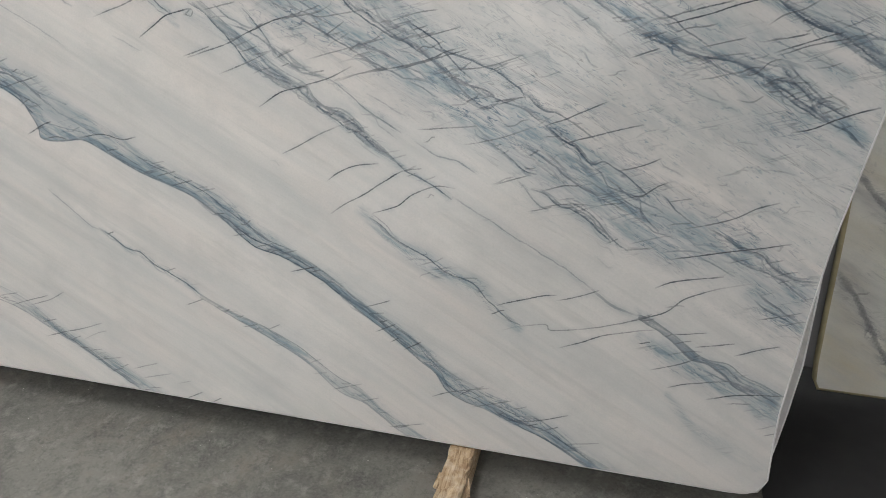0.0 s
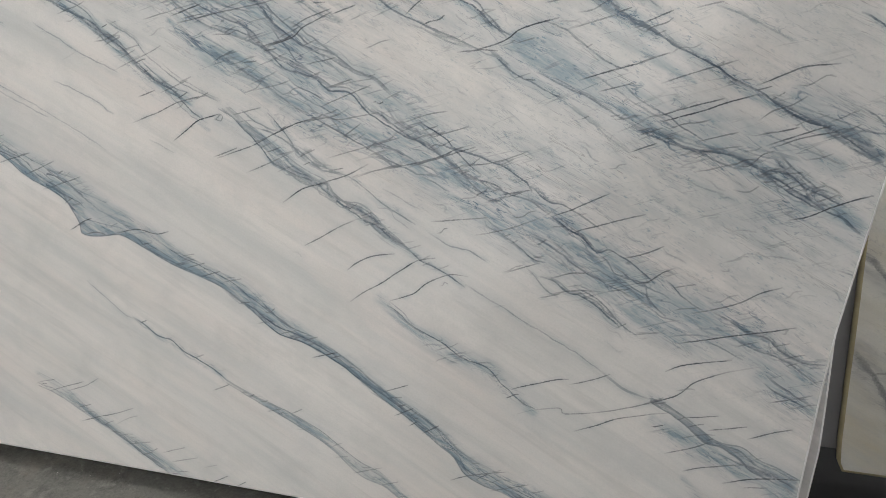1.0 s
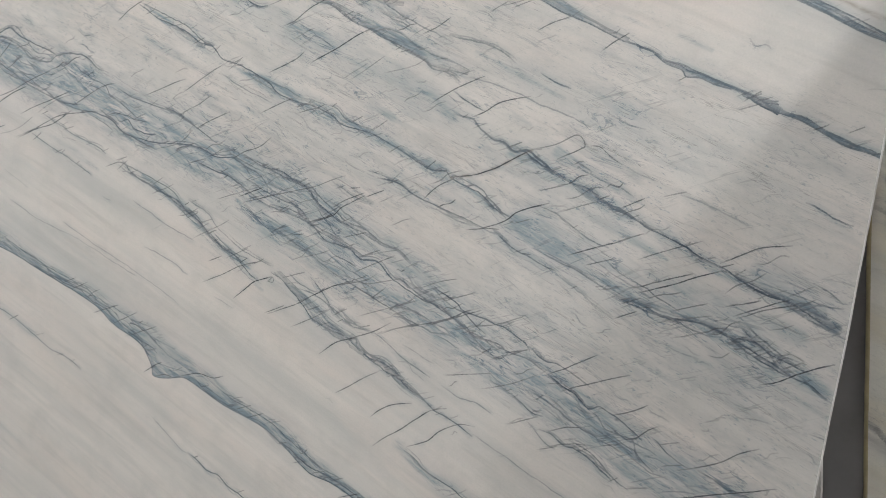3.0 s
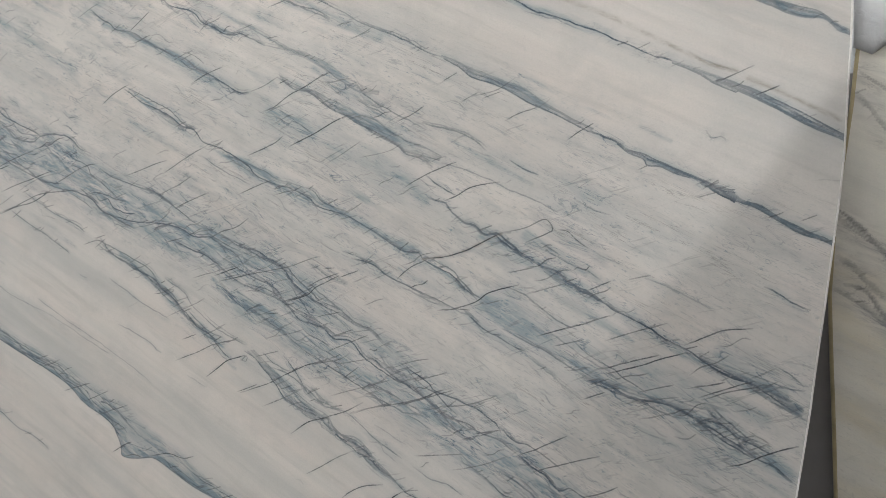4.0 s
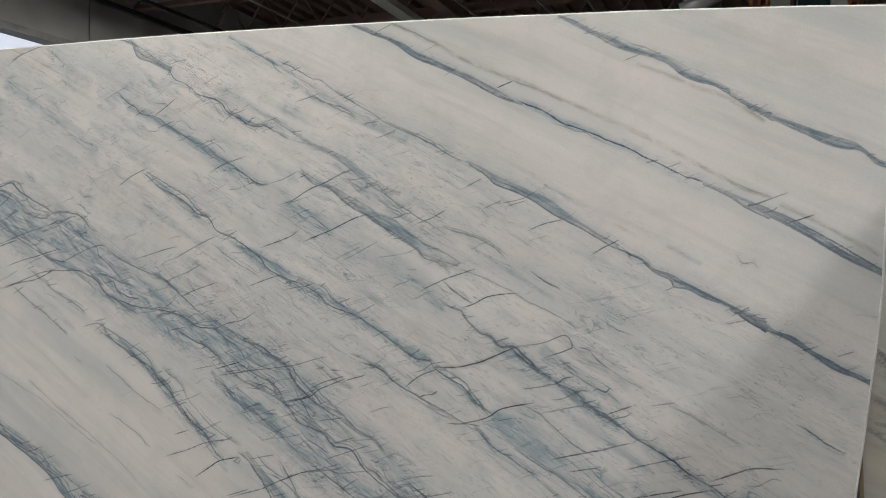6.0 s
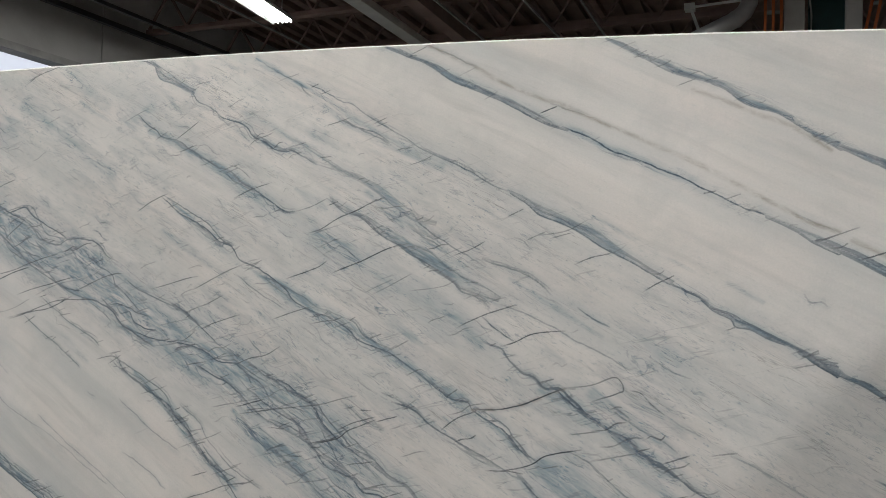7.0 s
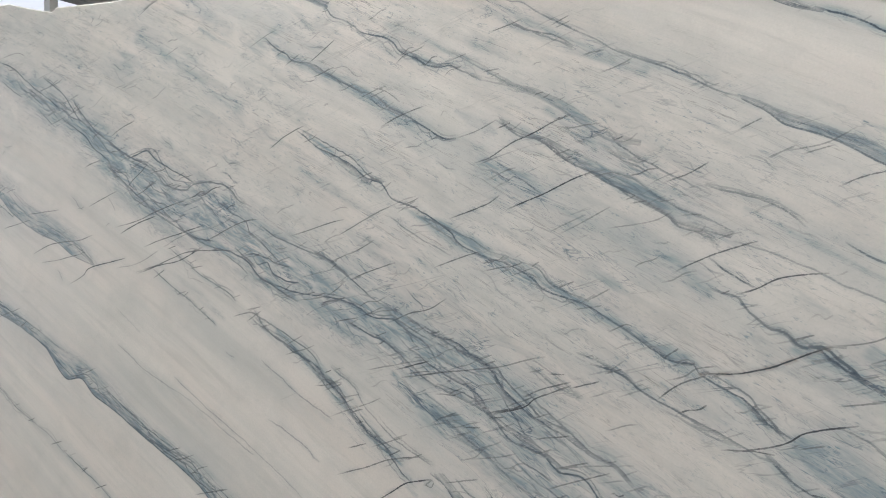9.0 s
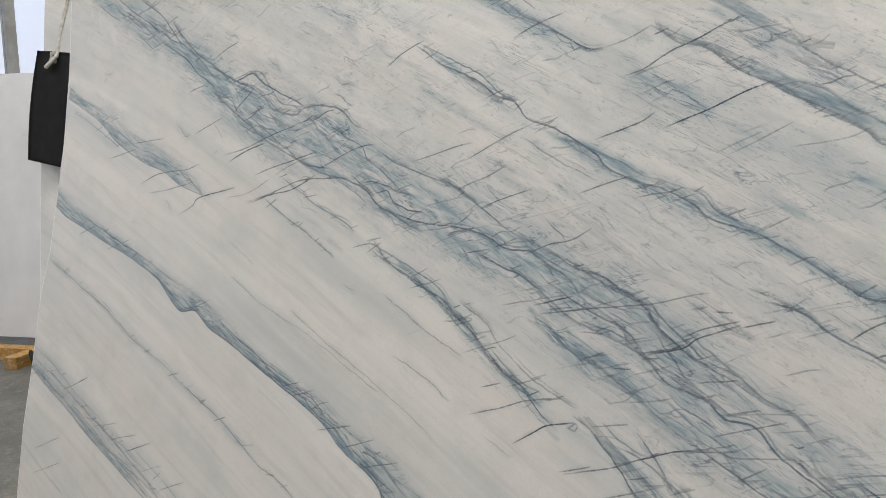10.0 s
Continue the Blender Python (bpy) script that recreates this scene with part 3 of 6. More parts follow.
vein([(0.062, 0.428), (0.096, 0.411), (0.129, 0.387), (0.164, 0.378), (0.197, 0.354), (0.232, 0.337), (0.272, 0.317), (0.306, 0.293)], .8, 2)
band([(0.306, 0.297), (0.367, 0.268), (0.436, 0.244), (0.477, 0.228), (0.544, 0.195), (0.584, 0.165), (0.638, 0.129), (0.692, 0.108), (0.759, 0.052), (0.854, 0.001)], [(0.305, 0.288), (0.366, 0.257), (0.435, 0.226), (0.475, 0.206), (0.543, 0.17), (0.583, 0.142), (0.637, 0.098), (0.705, 0.073), (0.773, 0.024), (0.82, -0.003)], .4, .5, .5)
band([(-0.251, 0.242), (-0.205, 0.225), (-0.161, 0.2), (-0.119, 0.167), (-0.062, 0.128), (-0.018, 0.103), (0.042, 0.081), (0.086, 0.056), (0.13, 0.031), (0.173, 0.001)], [(-0.26, 0.201), (-0.213, 0.189), (-0.168, 0.167), (-0.124, 0.142), (-0.065, 0.112), (-0.021, 0.087), (0.023, 0.061), (0.067, 0.036), (0.11, 0.003)], .45, .2, .5)
vein([(-0.165, 0.184), (-0.108, 0.14), (-0.035, 0.1), (0.023, 0.061), (0.103, 0.01)], .7, 2)
band([(0.377, 0.942), (0.427, 0.902), (0.484, 0.857), (0.541, 0.817), (0.588, 0.793), (0.61, 0.755)], [(0.358, 0.936), (0.414, 0.891), (0.459, 0.85), (0.481, 0.824), (0.539, 0.789), (0.609, 0.75)], .4, .5, .5)
vein([(0.47, 0.834), (0.539, 0.784), (0.587, 0.787), (0.592, 0.768), (0.627, 0.742), (0.656, 0.725), (0.674, 0.712), (0.703, 0.701), (0.732, 0.678), (0.761, 0.666), (0.79, 0.639), (0.825, 0.625), (0.855, 0.611), (0.89, 0.591)], .85, 2)
band([(0.593, 0.776), (0.627, 0.751), (0.663, 0.748), (0.692, 0.728), (0.715, 0.702), (0.738, 0.686), (0.779, 0.65)], [(0.604, 0.76), (0.645, 0.738), (0.679, 0.71), (0.714, 0.681), (0.779, 0.648)], .6, .5, .6)
vein([(0.89, 0.591), (0.936, 0.566), (0.983, 0.542), (1.03, 0.517), (1.065, 0.498), (1.123, 0.465), (1.176, 0.433)], .45, 1.5)
vein([(1.176, 0.433), (1.194, 0.417), (1.229, 0.397), (1.274, 0.385)], .6, 4)
band([(1.274, 0.387), (1.302, 0.38), (1.343, 0.357), (1.372, 0.337), (1.397, 0.318), (1.425, 0.309), (1.456, 0.308), (1.492, 0.286), (1.526, 0.273), (1.565, 0.254)], [(1.275, 0.378), (1.333, 0.346), (1.382, 0.306), (1.415, 0.299), (1.451, 0.279), (1.475, 0.257), (1.521, 0.239), (1.564, 0.221)], .6, .5, .6)
vein([(0.433, 0.902), (0.474, 0.888), (0.514, 0.864), (0.543, 0.844), (0.566, 0.829), (0.6, 0.815)], .5, 1.5)
vein([(0.407, 0.938), (0.429, 0.918), (0.463, 0.899), (0.487, 0.892)], .45, 1.5)
vein([(0.544, 0.86), (0.578, 0.83), (0.618, 0.811), (0.652, 0.797), (0.681, 0.777), (0.715, 0.752), (0.75, 0.733), (0.784, 0.713)], .5, 1.5)
vein([(0.716, 0.785), (0.773, 0.756), (0.795, 0.747)], .3, 1.5)
vein([(0.813, 0.699), (0.859, 0.675), (0.899, 0.667), (0.933, 0.647)], .4, 1.5)
wash([(0.548, 0.934, 0.057), (0.661, 0.898, 0.064), (0.751, 0.867, 0.071), (0.839, 0.831, 0.078), (0.938, 0.78, 0.093), (1.026, 0.733, 0.1), (1.115, 0.682, 0.1), (1.204, 0.624, 0.094), (1.272, 0.575, 0.087), (1.357, 0.551, 0.086), (1.461, 0.525, 0.07), (1.568, 0.476, 0.047)], .42)
wash([(1.049, 0.708, 0.04), (1.117, 0.66, 0.048), (1.172, 0.632, 0.04), (1.228, 0.599, 0.04), (1.284, 0.56, 0.048)], .5)
vein([(0.696, 0.946), (0.718, 0.932), (0.74, 0.917), (0.773, 0.899), (0.795, 0.888), (0.828, 0.866), (0.86, 0.848), (0.883, 0.823), (0.899, 0.816), (0.932, 0.811), (0.959, 0.802), (0.97, 0.787)], .8, 2)
vein([(0.849, 0.852), (0.877, 0.833), (0.888, 0.818), (0.92, 0.82)], .7, 1.8)
vein([(0.794, 0.93), (0.821, 0.911), (0.849, 0.893), (0.87, 0.874), (0.913, 0.861), (0.935, 0.852), (0.967, 0.844), (0.989, 0.83), (1.01, 0.816), (1.022, 0.796)], .8, 2)
vein([(0.937, 0.811), (0.948, 0.801), (0.981, 0.788), (1.024, 0.776), (1.04, 0.766), (1.062, 0.75)], .8, 2)
vein([(1.021, 0.807), (1.038, 0.792), (1.06, 0.778), (1.081, 0.775), (1.108, 0.761), (1.14, 0.743), (1.162, 0.729)], .7, 2)
vein([(1.062, 0.75), (1.084, 0.733), (1.106, 0.719), (1.122, 0.713), (1.14, 0.695), (1.156, 0.685), (1.176, 0.693), (1.203, 0.679), (1.231, 0.66), (1.265, 0.631)], .9, 2)
vein([(0.929, 0.736), (0.935, 0.72), (0.952, 0.711), (0.975, 0.699), (1.003, 0.682), (1.031, 0.663), (1.053, 0.659)], .7, 2)
vein([(1.022, 0.711), (1.05, 0.697), (1.089, 0.674), (1.106, 0.659), (1.151, 0.635), (1.172, 0.626)], .6, 3)
vein([(1.016, 0.639), (1.028, 0.628), (1.046, 0.607), (1.063, 0.592), (1.08, 0.586)], .7, 2)
vein([(1.045, 0.624), (1.072, 0.616), (1.101, 0.596), (1.123, 0.593), (1.157, 0.574), (1.18, 0.553), (1.203, 0.533)], .7, 2)
vein([(1.111, 0.609), (1.155, 0.591), (1.202, 0.544), (1.237, 0.519)], .6, 2)
vein([(0.883, 0.823), (0.916, 0.794), (0.949, 0.775), (0.97, 0.785)], .6, 1.5)
vein([(0.861, 0.827), (0.894, 0.798), (0.927, 0.779), (0.96, 0.765), (0.994, 0.741)], .5, 1.5)
vein([(1.284, 0.638), (1.307, 0.619), (1.324, 0.604), (1.346, 0.59), (1.362, 0.584)], .8, 2)
vein([(1.372, 0.587), (1.415, 0.564), (1.437, 0.55), (1.473, 0.543), (1.496, 0.523), (1.534, 0.503), (1.549, 0.5), (1.578, 0.5)], .7, 2)
vein([(1.361, 0.523), (1.404, 0.506), (1.437, 0.493)], .6, 2)
vein([(1.41, 0.535), (1.463, 0.513), (1.505, 0.502), (1.538, 0.483), (1.572, 0.459)], .6, 2)
vein([(1.482, 0.464), (1.516, 0.439), (1.55, 0.42), (1.578, 0.4)], .5, 3)
wash([(1.472, 0.462, 0.033), (1.517, 0.433, 0.041), (1.567, 0.405, 0.033)], .4)
wash([(1.28, 0.335, 0.028), (1.362, 0.296, 0.046), (1.443, 0.258, 0.046), (1.499, 0.242, 0.046), (1.565, 0.201, 0.046)], .4)
wash([(1.351, 0.214, 0.019), (1.417, 0.144, 0.025), (1.49, 0.103, 0.025), (1.55, 0.073, 0.02)], .2)
vein([(0.718, 0.53), (0.748, 0.509), (0.773, 0.486), (0.821, 0.467), (0.846, 0.451), (0.895, 0.422), (0.943, 0.407), (0.968, 0.378), (0.992, 0.362), (1.017, 0.339), (1.042, 0.33)], .7, 2)
wash([(0.7, 0.546, 0.019), (0.773, 0.48, 0.024), (0.846, 0.438, 0.029), (0.943, 0.407, 0.029), (0.968, 0.378, 0.02), (1.042, 0.323, 0.02)], .35)
band([(1.434, 0.987), (1.471, 0.973), (1.535, 0.952), (1.595, 0.933)], [(1.435, 0.983), (1.492, 0.954), (1.539, 0.932), (1.601, 0.91)], .6, .5, .8)
vein([(1.188, 0.944), (1.218, 0.927), (1.257, 0.915), (1.297, 0.898), (1.335, 0.891), (1.373, 0.884), (1.412, 0.868), (1.441, 0.855), (1.471, 0.839), (1.501, 0.822), (1.531, 0.805)], .8, 2.5)
wash([(1.177, 0.958, 0.02), (1.257, 0.915, 0.027), (1.325, 0.895, 0.026), (1.401, 0.876, 0.026), (1.469, 0.848, 0.033), (1.52, 0.813, 0.033), (1.57, 0.784, 0.033), (1.602, 0.757, 0.027)], .45)
vein([(1.456, 0.894), (1.478, 0.872), (1.504, 0.85), (1.525, 0.833), (1.553, 0.824)], .8, 2.5)
vein([(1.422, 0.859), (1.468, 0.853), (1.494, 0.835), (1.511, 0.813), (1.533, 0.795), (1.571, 0.779), (1.603, 0.755)], .8, 2)
vein([(1.317, 0.89), (1.357, 0.869), (1.385, 0.861), (1.404, 0.858)], .5, 1.5)
wash([(1.269, 0.962, 0.039), (1.367, 0.921, 0.045), (1.459, 0.899, 0.032), (1.553, 0.868, 0.025)], .3)
vein([(1.3, 0.841), (1.326, 0.825), (1.37, 0.812)], .4, 1.5)
crack([(-0.082, 0.638), (-0.041, 0.661), (-0.017, 0.671)], .8)
crack([(-0.043, 0.629), (-0.009, 0.637), (0.019, 0.633)], .8)
crack([(0.049, 0.639), (0.108, 0.653), (0.155, 0.646), (0.191, 0.654)], .7)
crack([(0.227, 0.57), (0.277, 0.586)], .6)
crack([(0.259, 0.55), (0.316, 0.569)], .6)
crack([(0.32, 0.543), (0.368, 0.557)], .6)
crack([(0.453, 0.432), (0.505, 0.447)], .7)
crack([(0.534, 0.382), (0.595, 0.403)], .8)
crack([(0.696, 0.318), (0.76, 0.345)], .7)
crack([(0.728, 0.263), (0.773, 0.288)], .6)
crack([(0.76, 0.244), (0.779, 0.257)], .6)
crack([(0.792, 0.231), (0.83, 0.256)], .7)
crack([(0.858, 0.121), (0.903, 0.142), (0.984, 0.164)], .8)
crack([(0.949, 0.111), (1.035, 0.142)], .7)
crack([(1.026, 0.089), (1.093, 0.102), (1.158, 0.129)], .7)
crack([(1.158, 0.053), (1.229, 0.07)], .5)
crack([(0.266, 0.262), (0.309, 0.283)], .6)
crack([(0.406, 0.225), (0.443, 0.238)], .6)
crack([(0.47, 0.23), (0.499, 0.246)], .5)
crack([(0.759, 0.021), (0.84, 0.045)], .6)
crack([(0.692, 0.078), (0.733, 0.093)], .5)
crack([(0.623, 0.096), (0.692, 0.124)], .6)
crack([(-0.257, 0.213), (-0.204, 0.228)], .6)
crack([(-0.229, 0.19), (-0.175, 0.21), (-0.114, 0.233)], .6)
crack([(-0.17, 0.199), (-0.108, 0.223), (-0.068, 0.249)], .7)
crack([(-0.146, 0.155), (-0.103, 0.169)], .5)
crack([(-0.138, 0.116), (-0.085, 0.136), (-0.028, 0.154), (0.027, 0.178)], .7)
crack([(-0.034, 0.125), (0.005, 0.147), (0.036, 0.159)], .6)
crack([(-0.008, 0.069), (0.067, 0.088)], .6)
crack([(0.095, 0.062), (0.166, 0.089)], .7)
crack([(0.123, 0.038), (0.2, 0.064)], .5)
crack([(0.216, 0.038), (0.253, 0.051)], .5)
crack([(0.235, 0.001), (0.281, 0.026)], .6)
crack([(0.304, 0.002), (0.332, 0.019)], .5)
crack([(0.664, 0.809), (0.705, 0.822), (0.773, 0.837), (0.839, 0.857), (0.871, 0.872), (0.902, 0.881)], .9)
crack([(0.594, 0.928), (0.628, 0.922), (0.707, 0.938)], .7)
crack([(0.531, 0.648), (0.569, 0.668), (0.607, 0.692), (0.65, 0.713)], .8)
crack([(0.628, 0.6), (0.653, 0.62), (0.69, 0.638), (0.737, 0.646)], .7)
crack([(0.631, 0.529), (0.663, 0.555), (0.701, 0.577), (0.749, 0.612), (0.785, 0.637), (0.825, 0.645)], .9)
crack([(0.724, 0.539), (0.773, 0.56), (0.808, 0.588), (0.855, 0.611), (0.895, 0.611)], .9)
crack([(0.818, 0.721), (0.885, 0.73), (0.935, 0.738)], .7)
crack([(0.909, 0.701), (0.952, 0.711), (0.995, 0.725), (1.041, 0.745)], .7)
crack([(0.882, 0.839), (0.935, 0.847), (0.987, 0.862), (1.017, 0.875)], .8)
crack([(0.959, 0.784), (0.991, 0.792), (1.022, 0.799)], .8)
crack([(1.062, 0.75), (1.097, 0.763), (1.127, 0.778), (1.17, 0.8)], .8)
crack([(1.091, 0.712), (1.121, 0.725), (1.161, 0.739), (1.2, 0.753), (1.238, 0.764)], .9)
crack([(1.203, 0.676), (1.238, 0.688), (1.275, 0.707)], .9)
crack([(0.973, 0.625), (1.011, 0.64), (1.043, 0.652)], .9)
crack([(1.063, 0.59), (1.111, 0.601), (1.175, 0.604)], .8)
crack([(1.042, 0.578), (1.085, 0.591)], .6)
crack([(1.123, 0.584), (1.175, 0.604), (1.216, 0.614)], .8)
crack([(1.066, 0.623), (1.108, 0.637), (1.14, 0.64)], .7)
crack([(1.329, 0.573), (1.367, 0.586), (1.418, 0.606), (1.453, 0.629), (1.489, 0.644)], 1)
crack([(1.296, 0.623), (1.34, 0.635)], .6)
crack([(1.226, 0.518), (1.278, 0.53)], .7)
crack([(1.312, 0.509), (1.361, 0.523), (1.428, 0.543), (1.522, 0.568)], .8)
crack([(1.239, 0.945), (1.27, 0.956), (1.305, 0.968), (1.356, 0.982)], .8)
crack([(1.432, 0.904), (1.465, 0.917), (1.505, 0.933), (1.536, 0.943)], .9)
crack([(1.484, 0.769), (1.518, 0.779), (1.55, 0.797), (1.582, 0.811), (1.614, 0.822)], .9)
crack([(1.387, 0.823), (1.411, 0.82), (1.427, 0.831)], .6)
crack([(0.992, 0.366), (1.038, 0.385), (1.083, 0.401), (1.111, 0.406)], .9)
crack([(1.112, 0.396), (1.15, 0.409), (1.193, 0.429)], .8)
crack([(1.007, 0.311), (1.042, 0.326), (1.094, 0.338), (1.106, 0.327), (1.168, 0.34), (1.244, 0.365), (1.296, 0.388), (1.326, 0.405), (1.353, 0.433), (1.392, 0.454), (1.44, 0.472), (1.478, 0.483)], 1)
crack([(1.127, 0.287), (1.171, 0.308), (1.214, 0.331), (1.278, 0.351), (1.31, 0.359)], .9)
crack([(1.298, 0.45), (1.328, 0.466), (1.378, 0.481), (1.417, 0.49)], .8)
crack([(1.343, 0.355), (1.405, 0.367)], .7)
crack([(1.389, 0.333), (1.46, 0.351)], .7)
crack([(1.464, 0.324), (1.503, 0.343), (1.541, 0.358)], .7)
crack([(1.311, 0.268), (1.363, 0.29), (1.398, 0.309)], .6)
crack([(1.348, 0.234), (1.39, 0.249), (1.473, 0.27)], .7)
crack([(1.428, 0.218), (1.489, 0.24), (1.571, 0.251)], .8)
crack([(1.492, 0.408), (1.53, 0.421), (1.567, 0.435)], .8)
crack([(1.547, 0.152), (1.571, 0.164)], .6)
band([(1.07, 1.953), (1.104, 1.94), (1.148, 1.912), (1.191, 1.891), (1.233, 1.867), (1.273, 1.849), (1.303, 1.839), (1.332, 1.819), (1.37, 1.801), (1.408, 1.774), (1.444, 1.745), (1.479, 1.724), (1.503, 1.713)], [(1.07, 1.948), (1.105, 1.926), (1.149, 1.9), (1.192, 1.873), (1.233, 1.855), (1.264, 1.844), (1.303, 1.824), (1.333, 1.797), (1.361, 1.782), (1.398, 1.769), (1.435, 1.743), (1.47, 1.718), (1.503, 1.696)], .6, .5, .6)
vein([(1.104, 1.935), (1.148, 1.906), (1.202, 1.879), (1.253, 1.852), (1.303, 1.83)], .6, 1.5)
brown([(1.244, 1.829, 0.005), (1.294, 1.806, 0.005), (1.352, 1.777, 0.006), (1.426, 1.741, 0.007), (1.487, 1.696, 0.006)], .5)
crack([(1.213, 1.837), (1.248, 1.849)], .7)
band([(0.549, 1.982), (0.593, 1.968), (0.636, 1.947), (0.693, 1.922), (0.735, 1.895), (0.775, 1.876), (0.827, 1.85), (0.878, 1.827), (0.928, 1.799), (0.976, 1.77), (0.999, 1.757)], [(0.557, 1.974), (0.608, 1.952), (0.665, 1.928), (0.729, 1.883), (0.776, 1.863), (0.841, 1.833), (0.904, 1.798), (0.953, 1.771), (1, 1.754)], .85, .6, .8)
vein([(0.988, 1.762), (1.034, 1.743), (1.068, 1.724), (1.101, 1.706), (1.155, 1.684), (1.196, 1.663), (1.227, 1.651), (1.267, 1.629), (1.306, 1.607), (1.343, 1.587), (1.362, 1.582), (1.389, 1.57)], .9, 1.8)
band([(1.38, 1.576), (1.425, 1.557), (1.46, 1.54), (1.5, 1.52)], [(1.38, 1.572), (1.425, 1.549), (1.46, 1.525), (1.5, 1.505)], .6, .6, .7)
brown([(0.661, 1.974, 0.004), (0.703, 1.954, 0.004), (0.745, 1.93, 0.005), (0.785, 1.91, 0.007), (0.838, 1.877, 0.005), (0.889, 1.851, 0.004), (0.938, 1.829, 0.005), (0.986, 1.809, 0.009), (1.032, 1.788, 0.008), (1.077, 1.764, 0.007), (1.132, 1.739, 0.007), (1.195, 1.708, 0.006), (1.256, 1.678, 0.006), (1.315, 1.644, 0.006), (1.352, 1.622, 0.005), (1.398, 1.595, 0.006), (1.443, 1.568, 0.007), (1.501, 1.545, 0.007)], .7)
vein([(0.661, 1.974), (0.745, 1.93), (0.785, 1.91)], .4, 1.5)
vein([(0.962, 1.819), (0.986, 1.809), (1.032, 1.788)], .4, 2)
vein([(1.425, 1.578), (1.46, 1.562), (1.501, 1.544)], .3, 2)
crack([(0.741, 1.891), (0.785, 1.91)], .7)
crack([(0.934, 1.796), (0.974, 1.81)], .8)
crack([(0.622, 1.955), (0.662, 1.971)], .5)
vein([(0.348, 1.901), (0.397, 1.881), (0.445, 1.855), (0.483, 1.841), (0.522, 1.814), (0.568, 1.785), (0.626, 1.756), (0.669, 1.728), (0.71, 1.71), (0.763, 1.687), (0.802, 1.668), (0.841, 1.642), (0.878, 1.627)], .65, 1.5)
wash([(0.192, 1.979, 0.016), (0.315, 1.911, 0.015), (0.416, 1.848, 0.025), (0.48, 1.803, 0.024), (0.556, 1.766, 0.019), (0.628, 1.73, 0.018), (0.725, 1.688, 0.018)], .35)
band([(0.878, 1.63), (0.914, 1.615), (0.95, 1.596), (0.985, 1.582), (1.031, 1.561), (1.064, 1.548), (1.108, 1.515), (1.14, 1.494), (1.181, 1.468), (1.221, 1.448)], [(0.885, 1.621), (0.921, 1.6), (0.951, 1.576), (0.997, 1.559), (1.043, 1.536), (1.076, 1.515), (1.108, 1.499), (1.14, 1.483), (1.161, 1.471), (1.211, 1.442)], .6, .4, .7)
vein([(1.201, 1.45), (1.241, 1.431), (1.27, 1.419), (1.289, 1.404)], 1, 3)
band([(1.27, 1.418), (1.294, 1.402), (1.326, 1.391), (1.354, 1.375), (1.389, 1.358), (1.424, 1.342), (1.449, 1.33), (1.475, 1.317), (1.498, 1.314)], [(1.27, 1.414), (1.294, 1.394), (1.322, 1.381), (1.331, 1.366), (1.354, 1.362), (1.38, 1.349), (1.407, 1.341), (1.433, 1.333), (1.458, 1.312), (1.497, 1.289)], .85, .7, .9)
crack([(1.167, 1.425), (1.196, 1.445), (1.221, 1.458)], .8)
crack([(1.029, 1.475), (1.066, 1.492), (1.108, 1.502)], .7)
crack([(0.954, 1.534), (1.009, 1.545), (1.052, 1.568)], .6)
crack([(0.976, 1.53), (1.02, 1.542)], .5)
crack([(1.313, 1.358), (1.331, 1.366)], .5)
crack([(0.882, 1.57), (0.916, 1.588)], .6)
crack([(0.925, 1.524), (0.965, 1.542)], .6)
band([(-0.153, 2.005), (-0.089, 1.965), (-0.027, 1.929), (0.012, 1.911)], [(-0.141, 1.993), (-0.115, 1.952), (-0.065, 1.932), (0.01, 1.902)], .6, .6, .6)
vein([(-0.202, 2.01), (-0.151, 1.994), (-0.106, 1.959), (-0.046, 1.931), (0.005, 1.9), (0.026, 1.88), (0.074, 1.855), (0.112, 1.83), (0.165, 1.816), (0.192, 1.8), (0.211, 1.782), (0.247, 1.763), (0.281, 1.743), (0.314, 1.735), (0.337, 1.734), (0.37, 1.719), (0.403, 1.698)], .8, 2)
vein([(0.403, 1.698), (0.441, 1.687), (0.479, 1.678)], .4, 2)
wash([(0.203, 1.785, 0.005), (0.247, 1.763, 0.01), (0.281, 1.748, 0.012), (0.314, 1.735, 0.005)], .7)
vein([(0.317, 1.77), (0.383, 1.739), (0.431, 1.71), (0.478, 1.682), (0.524, 1.662), (0.553, 1.648)], .5, 1.5)
band([(0.463, 1.689), (0.523, 1.668), (0.567, 1.648), (0.611, 1.621), (0.654, 1.59), (0.695, 1.571), (0.722, 1.561)], [(0.464, 1.679), (0.524, 1.655), (0.584, 1.619), (0.627, 1.59), (0.67, 1.565), (0.722, 1.556)], .45, .3, .3)
band([(0.449, 1.62), (0.503, 1.59), (0.546, 1.577), (0.59, 1.552), (0.633, 1.533), (0.674, 1.515), (0.714, 1.498), (0.755, 1.469), (0.794, 1.446), (0.831, 1.43), (0.88, 1.403)], [(0.457, 1.61), (0.488, 1.591), (0.548, 1.565), (0.592, 1.531), (0.635, 1.509), (0.663, 1.491), (0.703, 1.473), (0.743, 1.45), (0.77, 1.434), (0.796, 1.417), (0.875, 1.397)], .6, .5, .8)
vein([(0.442, 1.617), (0.489, 1.584), (0.533, 1.571), (0.593, 1.527), (0.649, 1.503), (0.704, 1.467), (0.757, 1.439), (0.776, 1.428), (0.796, 1.411), (0.833, 1.401), (0.858, 1.385)], .7, 1.8)
